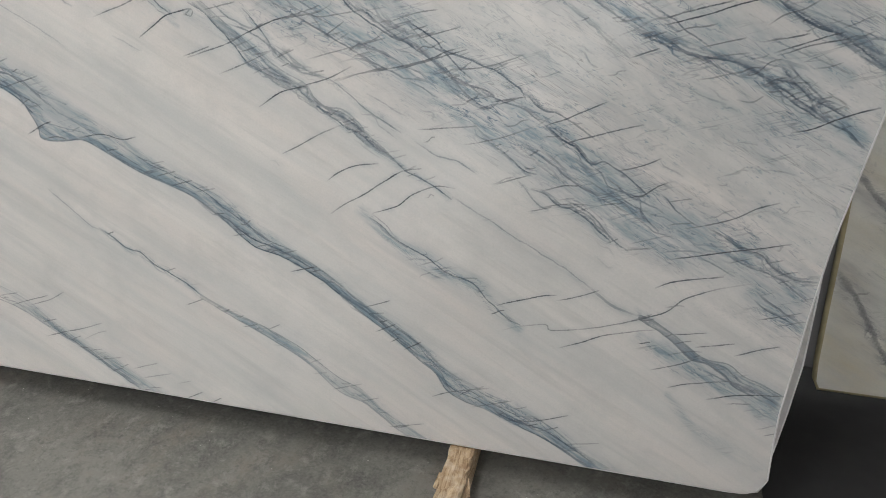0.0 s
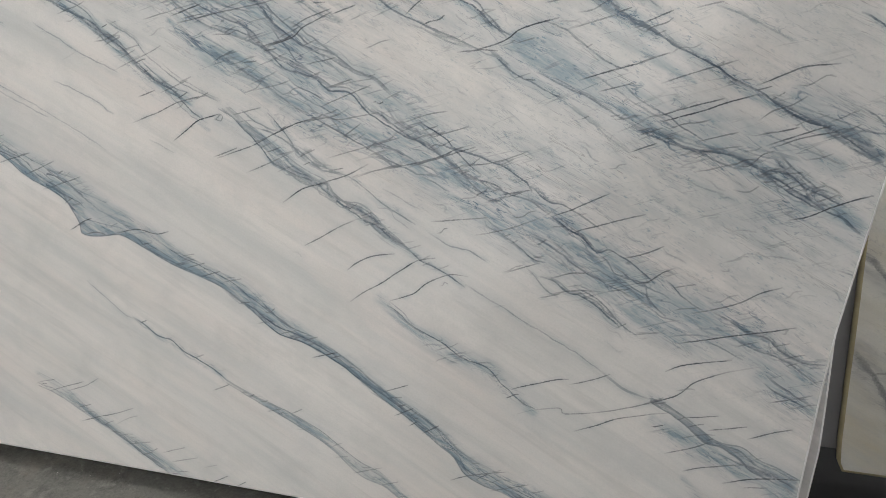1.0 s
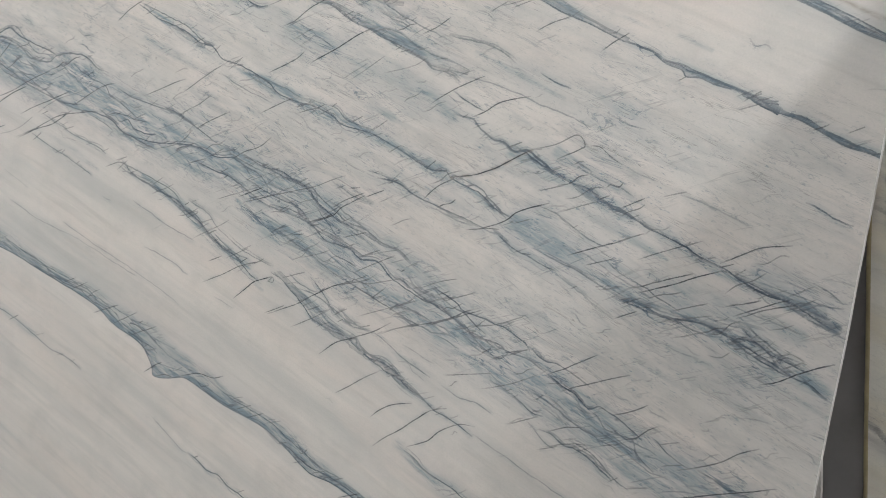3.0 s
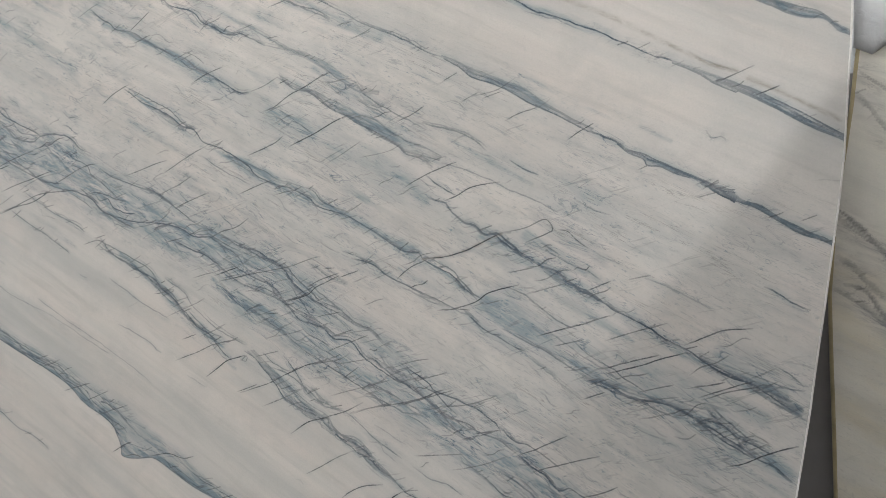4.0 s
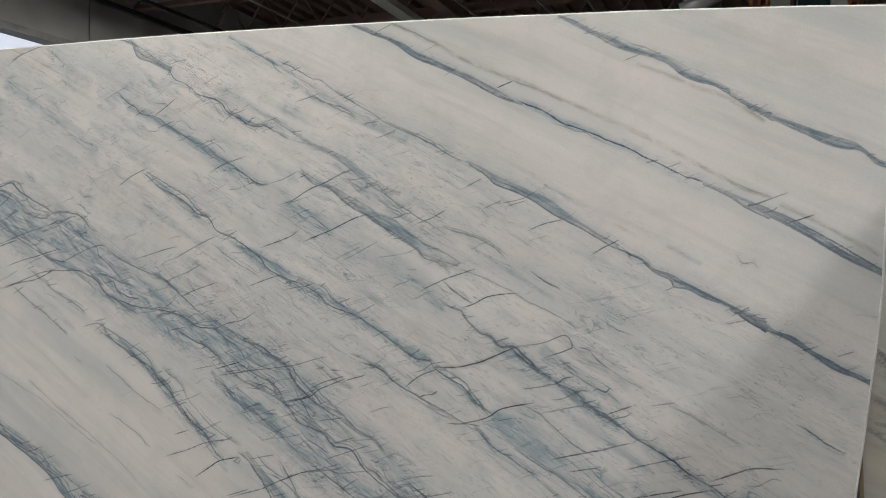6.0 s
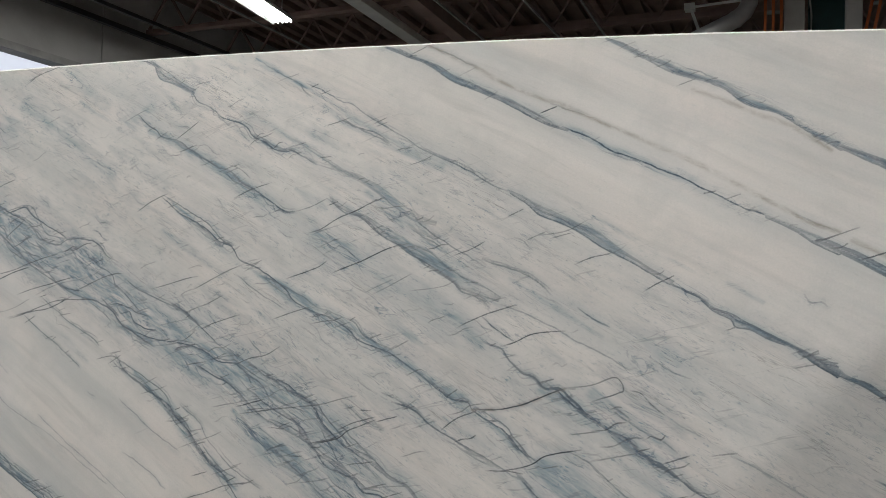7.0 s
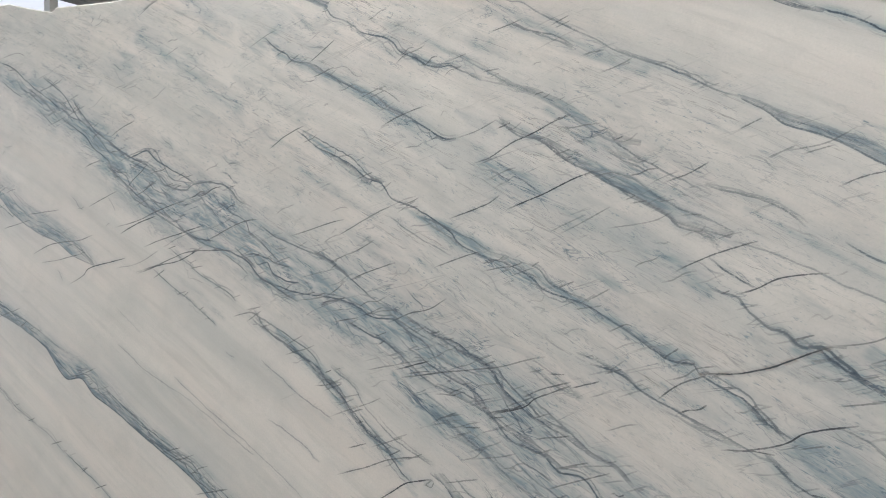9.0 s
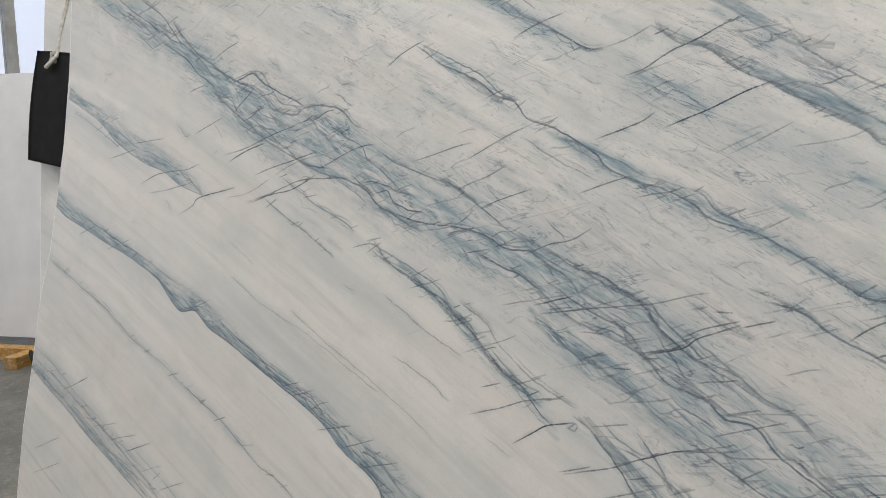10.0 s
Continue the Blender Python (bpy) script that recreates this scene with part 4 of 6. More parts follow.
vein([(0.654, 1.59), (0.683, 1.558), (0.725, 1.528), (0.764, 1.504), (0.803, 1.487), (0.841, 1.465)], .55, 1.8)
wash([(0.555, 1.635, 0.028), (0.657, 1.558, 0.045), (0.752, 1.498, 0.044), (0.854, 1.442, 0.034)], .3)
vein([(0.842, 1.361), (0.873, 1.34), (0.897, 1.325), (0.915, 1.315)], .8, 2)
vein([(0.845, 1.316), (0.887, 1.302), (0.905, 1.281), (0.935, 1.256), (0.963, 1.246), (0.986, 1.228), (1.013, 1.229), (1.035, 1.212), (1.057, 1.193), (1.079, 1.175), (1.11, 1.158), (1.14, 1.146), (1.17, 1.125), (1.2, 1.109), (1.228, 1.093), (1.247, 1.084)], .9, 2.5)
wash([(0.981, 1.228, 0.024), (1.047, 1.192, 0.024), (1.12, 1.154, 0.019), (1.19, 1.112, 0.023), (1.238, 1.085, 0.022)], .45)
vein([(0.834, 1.482), (0.858, 1.474), (0.888, 1.466), (0.918, 1.455), (0.947, 1.439), (0.965, 1.429), (0.982, 1.413)], .8, 1.8)
vein([(1.038, 1.388), (1.071, 1.368), (1.103, 1.353)], .7, 1.8)
vein([(0.881, 1.392), (0.94, 1.372), (0.997, 1.347), (1.041, 1.323), (1.094, 1.3), (1.146, 1.273)], .4, 2)
vein([(1.19, 1.297), (1.225, 1.279), (1.258, 1.267)], .5, 2)
wash([(1.2, 1.308, 0.031), (1.224, 1.289, 0.03)], .25)
crack([(1.013, 1.229), (1.076, 1.241), (1.116, 1.26), (1.132, 1.251), (1.137, 1.236), (1.128, 1.23), (1.077, 1.21)], .7)
crack([(1.147, 1.237), (1.167, 1.234), (1.182, 1.22), (1.197, 1.207), (1.212, 1.198)], .7)
vein([(1.217, 1.194), (1.246, 1.177), (1.283, 1.162)], .4, 1.5)
vein([(1.113, 1.209), (1.134, 1.195), (1.149, 1.182)], .6, 2)
vein([(1.179, 1.165), (1.208, 1.154), (1.237, 1.133)], .5, 2)
wash([(1.077, 1.226, 0.024), (1.149, 1.182, 0.023), (1.208, 1.149, 0.023)], .3)
vein([(-0.049, 1.627), (0.002, 1.593), (0.059, 1.565), (0.105, 1.544), (0.143, 1.516), (0.186, 1.5), (0.215, 1.469), (0.265, 1.45), (0.315, 1.426), (0.357, 1.401), (0.382, 1.376), (0.443, 1.354), (0.487, 1.343), (0.532, 1.321), (0.561, 1.299), (0.603, 1.287), (0.643, 1.274), (0.684, 1.251), (0.724, 1.228), (0.763, 1.203), (0.788, 1.189), (0.824, 1.187), (0.837, 1.172), (0.873, 1.153), (0.908, 1.136), (0.932, 1.112), (0.967, 1.085)], .85, 2.2)
wash([(-0.01, 1.608, 0.013), (0.049, 1.572, 0.021), (0.143, 1.516, 0.025), (0.232, 1.463, 0.02), (0.349, 1.401, 0.024), (0.443, 1.354, 0.028), (0.532, 1.315, 0.032), (0.631, 1.274, 0.027), (0.724, 1.228, 0.017), (0.8, 1.19, 0.03), (0.885, 1.149, 0.033), (0.944, 1.103, 0.024)], .5)
vein([(-0.03, 1.623), (0.047, 1.586), (0.103, 1.558), (0.159, 1.516), (0.194, 1.503)], .6, 1.5)
vein([(0.442, 1.366), (0.501, 1.35), (0.544, 1.334), (0.574, 1.306), (0.643, 1.28)], .5, 1.5)
vein([(0.836, 1.182), (0.873, 1.164), (0.908, 1.146), (0.926, 1.127), (0.955, 1.099), (0.977, 1.083)], .7, 2)
crack([(-0.125, 1.587), (-0.083, 1.613), (-0.032, 1.634)], .7)
vein([(-0.173, 1.854), (-0.14, 1.829), (-0.098, 1.804), (-0.077, 1.787), (-0.029, 1.775), (0.021, 1.746), (0.078, 1.715), (0.115, 1.699), (0.15, 1.687), (0.178, 1.669), (0.196, 1.655), (0.231, 1.64), (0.257, 1.626), (0.292, 1.605), (0.325, 1.587), (0.356, 1.585)], .8, 2)
wash([(-0.118, 1.812, 0.022), (0.021, 1.746, 0.027), (0.133, 1.692, 0.026), (0.206, 1.648, 0.03), (0.309, 1.592, 0.03)], .4)
vein([(0.134, 1.687), (0.171, 1.662), (0.206, 1.648), (0.231, 1.638)], .7, 1.8)
crack([(-0.218, 1.833), (-0.165, 1.858), (-0.138, 1.867)], .7)
wash([(-0.217, 1.825, 0.056), (-0.129, 1.875, 0.044)], .25)
crack([(-0.03, 1.781), (0.011, 1.806), (0.035, 1.823)], .8)
crack([(0.117, 1.685), (0.149, 1.698), (0.181, 1.707)], .6)
crack([(0.177, 1.62), (0.223, 1.64), (0.277, 1.657)], .7)
crack([(0.036, 1.76), (0.071, 1.762), (0.1, 1.74), (0.118, 1.735)], .5)
crack([(0.148, 1.706), (0.183, 1.695), (0.219, 1.671)], .5)
crack([(-0.616, 1.968), (-0.566, 1.995), (-0.472, 2.018)], .7)
crack([(0.001, 1.92), (0.027, 1.928), (0.062, 1.933)], .6)
crack([(0.356, 1.585), (0.4, 1.598), (0.442, 1.618)], .8)
crack([(0.4, 1.534), (0.435, 1.545), (0.476, 1.571), (0.51, 1.584), (0.557, 1.607), (0.591, 1.619)], .9)
crack([(0.353, 1.427), (0.431, 1.455), (0.459, 1.471)], .8)
crack([(0.476, 1.443), (0.544, 1.47), (0.596, 1.496), (0.641, 1.513)], .9)
crack([(0.578, 1.397), (0.63, 1.423), (0.673, 1.446)], .6)
crack([(0.564, 1.402), (0.629, 1.433)], .6)
crack([(0.67, 1.41), (0.746, 1.421), (0.782, 1.437)], .5)
crack([(0.789, 1.336), (0.824, 1.355), (0.859, 1.371), (0.916, 1.39)], .7)
crack([(0.887, 1.302), (0.92, 1.315), (0.953, 1.332), (1.019, 1.34)], .8)
crack([(0.766, 1.489), (0.802, 1.501), (0.837, 1.52)], .8)
wash([(0.422, 1.532, 0.038), (0.497, 1.507, 0.037), (0.544, 1.47, 0.028)], .3)
wash([(0.603, 1.422, 0.036), (0.683, 1.413, 0.036), (0.776, 1.358, 0.043), (0.84, 1.305, 0.034)], .25)
wash([(0.639, 1.327, 0.054), (0.777, 1.335, 0.052)], .25)
wash([(-0.697, 1.589, 0.073), (-0.568, 1.525, 0.106), (-0.425, 1.464, 0.114), (-0.274, 1.422, 0.111), (-0.146, 1.354, 0.107), (0.007, 1.305, 0.114), (0.151, 1.247, 0.11), (0.271, 1.192, 0.106), (0.383, 1.139, 0.103), (0.474, 1.089, 0.109), (0.563, 1.029, 0.106)], .45)
vein([(-0.711, 1.647), (-0.657, 1.614), (-0.603, 1.581), (-0.542, 1.557), (-0.495, 1.541), (-0.456, 1.51), (-0.39, 1.495), (-0.353, 1.511), (-0.293, 1.512), (-0.241, 1.497), (-0.206, 1.468), (-0.165, 1.454)], .8, 2)
vein([(-0.604, 1.584), (-0.542, 1.601), (-0.492, 1.573), (-0.421, 1.541), (-0.353, 1.511)], .8, 2)
vein([(-0.692, 1.573), (-0.61, 1.516), (-0.533, 1.47), (-0.46, 1.432), (-0.367, 1.39), (-0.292, 1.363), (-0.221, 1.351), (-0.17, 1.332), (-0.126, 1.298), (-0.076, 1.273), (-0.009, 1.243)], .7, 2.5)
vein([(-0.236, 1.423), (-0.184, 1.403), (-0.132, 1.376), (-0.101, 1.356), (-0.068, 1.329)], .7, 2)
vein([(-0.139, 1.412), (-0.079, 1.385), (-0.021, 1.366), (0.034, 1.348), (0.089, 1.323), (0.127, 1.298)], .6, 1.8)
vein([(0.015, 1.361), (0.088, 1.33), (0.135, 1.299), (0.18, 1.269), (0.215, 1.251), (0.264, 1.236), (0.297, 1.219), (0.33, 1.203), (0.361, 1.193), (0.408, 1.172), (0.453, 1.152), (0.475, 1.142)], .9, 2.5)
vein([(0.28, 1.23), (0.314, 1.208), (0.338, 1.197), (0.384, 1.188), (0.423, 1.167), (0.468, 1.145)], .9, 2)
vein([(-0.086, 1.28), (-0.004, 1.264), (0.066, 1.261), (0.135, 1.246), (0.187, 1.224), (0.235, 1.221), (0.269, 1.204), (0.317, 1.183), (0.352, 1.149), (0.399, 1.123), (0.438, 1.097), (0.463, 1.07)], .7, 1.8)
vein([(0.124, 1.212), (0.193, 1.185), (0.226, 1.175), (0.278, 1.142), (0.311, 1.12), (0.344, 1.099), (0.39, 1.086), (0.434, 1.072), (0.464, 1.058), (0.508, 1.034), (0.551, 1.017), (0.593, 0.997)], .7, 1.8)
wash([(0.183, 1.249, 0.05), (0.284, 1.205, 0.048), (0.38, 1.163, 0.042), (0.454, 1.14, 0.028)], .5)
wash([(0.251, 1.114, 0.019), (0.336, 1.049, 0.038), (0.428, 1.013, 0.041), (0.487, 0.983, 0.036)], .5)
vein([(0.336, 1.049), (0.382, 1.031), (0.429, 1.001), (0.473, 0.983)], .6, 2)
wash([(-0.324, 1.376, 0.033), (-0.221, 1.351, 0.033), (-0.117, 1.299, 0.032), (-0.02, 1.256, 0.021)], .45)
crack([(-0.628, 1.405), (-0.543, 1.423), (-0.464, 1.451), (-0.386, 1.472)], .7)
crack([(-0.443, 1.357), (-0.367, 1.39), (-0.253, 1.415), (-0.187, 1.469)], .7)
crack([(-0.534, 1.292), (-0.434, 1.319), (-0.358, 1.345), (-0.26, 1.352), (-0.212, 1.354)], .8)
crack([(-0.303, 1.37), (-0.196, 1.417), (-0.141, 1.426)], .7)
crack([(-0.043, 1.386), (0.041, 1.41), (0.099, 1.423)], .8)
crack([(0.087, 1.391), (0.156, 1.427), (0.232, 1.46)], .9)
crack([(0.07, 1.336), (0.134, 1.359), (0.179, 1.381)], .8)
crack([(0.127, 1.298), (0.188, 1.322), (0.234, 1.337)], .8)
crack([(-0.009, 1.298), (0.04, 1.31), (0.09, 1.321)], .7)
crack([(-0.018, 1.247), (0.066, 1.261), (0.111, 1.291)], .8)
crack([(0.092, 1.206), (0.155, 1.221)], .7)
crack([(0.228, 1.216), (0.28, 1.237), (0.324, 1.249), (0.358, 1.271)], .9)
crack([(0.187, 1.118), (0.248, 1.133), (0.322, 1.152)], .8)
crack([(0.464, 1.062), (0.53, 1.083), (0.555, 1.103), (0.618, 1.133)], .9)
crack([(0.702, 1.119), (0.756, 1.141)], .7)
crack([(0.769, 1.124), (0.803, 1.152), (0.843, 1.17)], .8)
crack([(0.837, 1.172), (0.894, 1.179), (0.939, 1.192), (0.982, 1.212), (1.024, 1.23)], 1)
brown([(0.837, 1.172, 0.004), (0.894, 1.179, 0.005), (0.939, 1.192, 0.006), (0.982, 1.212, 0.005), (1.024, 1.23, 0.003)], .8)
crack([(0.328, 1.329), (0.385, 1.351), (0.428, 1.363)], .6)
crack([(0.636, 1.28), (0.68, 1.304)], .6)
crack([(1.157, 1.261), (1.196, 1.279)], .5)
vein([(0.653, 1.171), (0.711, 1.157), (0.744, 1.135), (0.782, 1.117), (0.831, 1.095), (0.89, 1.07), (0.925, 1.054), (0.953, 1.045)], .8, 2)
wash([(0.732, 1.139, 0.026), (0.819, 1.099, 0.025), (0.913, 1.063, 0.032)], .35)
vein([(0.533, 1.177), (0.59, 1.147), (0.633, 1.117)], .5, 2)
vein([(0.212, 1.436), (0.273, 1.398), (0.322, 1.374), (0.362, 1.356)], .4, 1.5)
vein([(0.401, 1.339), (0.448, 1.317), (0.472, 1.287), (0.524, 1.26)], .4, 1.5)
vein([(0.458, 1.231), (0.503, 1.204)], .4, 1.5)
vein([(-0.146, 1.206), (-0.114, 1.188), (-0.075, 1.17), (-0.036, 1.153), (0.002, 1.136), (0.049, 1.108), (0.087, 1.085), (0.124, 1.057), (0.163, 1.017), (0.19, 0.995), (0.241, 0.971), (0.267, 0.954)], .7, 2)
wash([(-0.056, 1.165, 0.021), (0.059, 1.102, 0.025), (0.135, 1.039, 0.03), (0.208, 0.985, 0.034), (0.274, 0.955, 0.033)], .35)
vein([(-0.472, 1.302), (-0.4, 1.261), (-0.333, 1.229), (-0.243, 1.178)], .5, 1.5)
vein([(-0.42, 1.35), (-0.351, 1.316), (-0.285, 1.283), (-0.221, 1.257), (-0.189, 1.238)], .5, 1.5)
vein([(-0.598, 1.197), (-0.498, 1.144)], .3, 1.5)
vein([(-0.575, 1.108), (-0.477, 1.058), (-0.345, 1.014), (-0.28, 0.986), (-0.196, 0.948), (-0.096, 0.906)], .35, 1.8)
crack([(-0.191, 1.203), (-0.147, 1.213), (-0.118, 1.208)], .6)
wash([(-0.613, 1.905, 0.037), (-0.413, 1.795, 0.035), (-0.231, 1.694, 0.034)], .25)
wash([(-0.456, 1.995, 0.036), (-0.288, 1.884, 0.034)], .2)
wash([(1.019, 1.107, 0.032), (1.072, 1.083, 0.039)], .25)
vein([(1.029, 1.113), (1.071, 1.098), (1.103, 1.072)], .6, 2.5)
band([(-1.34, 1.614), (-1.26, 1.576), (-1.112, 1.521), (-0.999, 1.462), (-0.894, 1.43), (-0.794, 1.384), (-0.733, 1.341), (-0.696, 1.305)], [(-1.346, 1.58), (-1.257, 1.542), (-1.166, 1.498), (-1.077, 1.44), (-0.966, 1.392), (-0.864, 1.362), (-0.789, 1.325), (-0.696, 1.301)], .6, .3, .4)
vein([(-1.318, 1.545), (-1.255, 1.517), (-1.163, 1.474), (-1.076, 1.432)], .5, 1.5)
band([(-1.378, 1.307), (-1.322, 1.274), (-1.227, 1.235), (-1.138, 1.206), (-1.024, 1.164), (-0.916, 1.125), (-0.815, 1.087), (-0.719, 1.059), (-0.65, 1.03), (-0.584, 1.002), (-0.519, 0.961), (-0.437, 0.925), (-0.379, 0.905), (-0.322, 0.881), (-0.268, 0.864), (-0.198, 0.824), (-0.131, 0.794), (-0.066, 0.748), (-0.005, 0.722), (0.032, 0.711)], [(-1.383, 1.255), (-1.317, 1.223), (-1.223, 1.194), (-1.105, 1.159), (-1.035, 1.14), (-0.94, 1.107), (-0.862, 1.076), (-0.81, 1.035), (-0.76, 1.004), (-0.704, 1.01), (-0.645, 0.973), (-0.558, 0.942), (-0.474, 0.906), (-0.414, 0.882), (-0.376, 0.865), (-0.301, 0.834), (-0.247, 0.808), (-0.193, 0.769), (-0.143, 0.743), (-0.094, 0.718), (-0.061, 0.688)], .75, .2, .8)
vein([(-1.399, 1.09), (-1.237, 1.027), (-1.102, 0.974), (-0.947, 0.898), (-0.818, 0.855), (-0.743, 0.815)], .5, 1.8)
vein([(-0.743, 0.815), (-0.65, 0.78), (-0.561, 0.74), (-0.475, 0.689), (-0.434, 0.665), (-0.376, 0.651), (-0.319, 0.623)], .7, 2)
band([(-1.471, 0.82), (-1.335, 0.77), (-1.237, 0.717), (-1.114, 0.665), (-1.028, 0.633), (-0.919, 0.601), (-0.815, 0.556), (-0.74, 0.518)], [(-1.491, 0.755), (-1.393, 0.709), (-1.261, 0.654), (-1.166, 0.606), (-1.048, 0.557), (-0.937, 0.511), (-0.87, 0.486)], .42, .3, .5)
vein([(-1.398, 0.76), (-1.203, 0.681), (-1.054, 0.62), (-0.888, 0.546), (-0.81, 0.504)], .5, 1.8)
vein([(-1.464, 0.75), (-1.263, 0.671), (-1.108, 0.601), (-0.966, 0.544), (-0.858, 0.492)], .5, 1.8)
vein([(-1.526, 0.516), (-1.4, 0.454), (-1.267, 0.399)], .35, 1.8)
vein([(-1.071, 1.812), (-0.974, 1.755), (-0.87, 1.692), (-0.795, 1.656), (-0.746, 1.616), (-0.688, 1.584), (-0.664, 1.554), (-0.608, 1.516), (-0.563, 1.474), (-0.481, 1.444), (-0.422, 1.424), (-0.346, 1.384), (-0.276, 1.372)], .8, 2.2)
wash([(-1.059, 1.826, 0.051), (-0.897, 1.732, 0.06), (-0.749, 1.645, 0.069), (-0.633, 1.567, 0.077), (-0.525, 1.506, 0.074), (-0.405, 1.443, 0.061)], .5)
vein([(-0.864, 1.758), (-0.825, 1.725), (-0.751, 1.667), (-0.681, 1.633), (-0.614, 1.593), (-0.551, 1.569), (-0.489, 1.539), (-0.429, 1.503), (-0.373, 1.494)], .8, 2)
vein([(-1.007, 1.835), (-0.902, 1.777), (-0.823, 1.703), (-0.75, 1.66), (-0.691, 1.612), (-0.645, 1.588)], .7, 1.8)
vein([(-0.554, 1.603), (-0.514, 1.601), (-0.471, 1.558), (-0.431, 1.523), (-0.321, 1.511)], .6, 1.5)
crack([(-1.114, 1.397), (-0.995, 1.423)], .6)
crack([(-1.01, 1.439), (-0.872, 1.452)], .6)
crack([(-0.961, 1.33), (-0.9, 1.354), (-0.84, 1.365), (-0.77, 1.37), (-0.715, 1.384)], .7)
crack([(-0.92, 1.305), (-0.836, 1.317), (-0.755, 1.333)], .8)
crack([(-0.794, 1.251), (-0.739, 1.275), (-0.718, 1.295), (-0.653, 1.311), (-0.581, 1.326)], 1)
crack([(-0.744, 1.46), (-0.69, 1.481), (-0.638, 1.499)], .8)
crack([(-0.607, 1.391), (-0.557, 1.412), (-0.48, 1.435)], .9)
crack([(-0.513, 1.357), (-0.419, 1.384), (-0.313, 1.41)], .8)
crack([(-0.527, 1.289), (-0.451, 1.311), (-0.377, 1.326), (-0.309, 1.359)], .9)
crack([(-0.61, 1.3), (-0.529, 1.316), (-0.463, 1.347)], .7)
crack([(-0.683, 1.647), (-0.642, 1.668), (-0.597, 1.682)], .8)
crack([(-0.644, 1.574), (-0.594, 1.595), (-0.534, 1.605)], .8)
crack([(-1.297, 0.707), (-1.238, 0.731), (-1.167, 0.765)], .8)
crack([(-1.495, 0.724), (-1.303, 0.766)], .5)
crack([(-1.125, 0.63), (-1.017, 0.659)], .6)
crack([(-1.052, 0.604), (-0.923, 0.646)], .7)
crack([(-0.965, 0.591), (-0.859, 0.637)], .8)
crack([(-0.889, 0.554), (-0.806, 0.588)], .6)
crack([(-0.812, 0.522), (-0.71, 0.566)], .7)
crack([(-1.438, 0.498), (-1.298, 0.562)], .6)
crack([(-1.447, 0.422), (-1.291, 0.487)], .5)
crack([(-0.784, 1.004), (-0.716, 1.016), (-0.651, 1.041)], .7)
crack([(-0.667, 0.971), (-0.594, 1.001)], .7)
crack([(-0.385, 0.867), (-0.323, 0.886)], .7)
crack([(-0.347, 0.851), (-0.278, 0.878)], .6)
crack([(-0.262, 0.789), (-0.165, 0.818)], .8)
crack([(-0.185, 0.765), (-0.1, 0.801)], .8)
crack([(-0.142, 0.731), (-0.03, 0.768)], .7)
crack([(-1.251, 1.176), (-1.166, 1.205)], .6)
crack([(-1.104, 1.143), (-0.998, 1.174)], .6)
crack([(0.153, 0.956), (0.196, 0.971)], .6)
vein([(-1.231, 1.905), (-1.155, 1.88), (-1.077, 1.83), (-1.031, 1.801), (-0.959, 1.762), (-0.916, 1.735)], .8, 2)
vein([(-1.043, 1.794), (-0.984, 1.756), (-0.911, 1.702)], .6, 2)
wash([(-1.225, 1.87, 0.041), (-1.069, 1.788, 0.052), (-0.923, 1.703, 0.063)], .4)
crack([(-1.082, 1.78), (-1.004, 1.799), (-0.942, 1.813), (-0.918, 1.824)], .8)
crack([(-1.233, 1.914), (-1.149, 1.923), (-1.105, 1.909)], .7)
crack([(-0.616, 1.976), (-0.588, 1.99), (-0.561, 2.002)], .7)
vein([(0.983, 1.239), (1.016, 1.22), (1.048, 1.196), (1.087, 1.173), (1.137, 1.15), (1.174, 1.127), (1.198, 1.11), (1.234, 1.094), (1.27, 1.068), (1.304, 1.054), (1.339, 1.035), (1.372, 1.012), (1.411, 0.994), (1.438, 0.972), (1.47, 0.954), (1.501, 0.94), (1.532, 0.932), (1.563, 0.913), (1.593, 0.894), (1.618, 0.882)], .9, 2.8)
wash([(1.048, 1.196, 0.017), (1.174, 1.127, 0.016), (1.305, 1.051, 0.019), (1.427, 0.979, 0.02), (1.532, 0.926, 0.021)], .4)
band([(1.522, 0.938), (1.563, 0.929), (1.593, 0.915), (1.621, 0.897)], [(1.522, 0.931), (1.553, 0.912), (1.583, 0.896), (1.618, 0.878)], .5, .5, .8)
wash([(0.985, 1.077, 0.047), (1.076, 1.032, 0.056), (1.152, 0.989, 0.055), (1.224, 0.946, 0.054), (1.294, 0.911, 0.053), (1.373, 0.879, 0.043), (1.449, 0.841, 0.042), (1.512, 0.805, 0.042)], .4)
vein([(1.075, 1.099), (1.101, 1.076), (1.139, 1.048), (1.187, 1.026)], .8, 2)
vein([(0.933, 1.062), (0.973, 1.026), (1.013, 1.004), (1.052, 0.982), (1.077, 0.972)], .7, 2)
vein([(1.025, 1.023), (1.077, 0.996), (1.115, 0.98), (1.152, 0.959), (1.201, 0.933), (1.225, 0.917)], .7, 2)
vein([(1.077, 0.972), (1.14, 0.922), (1.201, 0.88)], .5, 1.5)
vein([(1.201, 0.927), (1.26, 0.903), (1.306, 0.889), (1.329, 0.88)], .7, 2)
vein([(1.379, 0.89), (1.417, 0.872), (1.449, 0.847), (1.481, 0.823), (1.512, 0.805), (1.533, 0.794)], .8, 2.5)
vein([(1.444, 0.885), (1.47, 0.855), (1.502, 0.831), (1.543, 0.813), (1.573, 0.801)], .8, 2)
vein([(1.373, 0.901), (1.428, 0.884), (1.449, 0.88)], .6, 2)
vein([(1.573, 0.978), (1.603, 0.959), (1.623, 0.939)], .5, 1.8)
vein([(1.563, 0.934), (1.623, 0.929)], .5, 1.8)
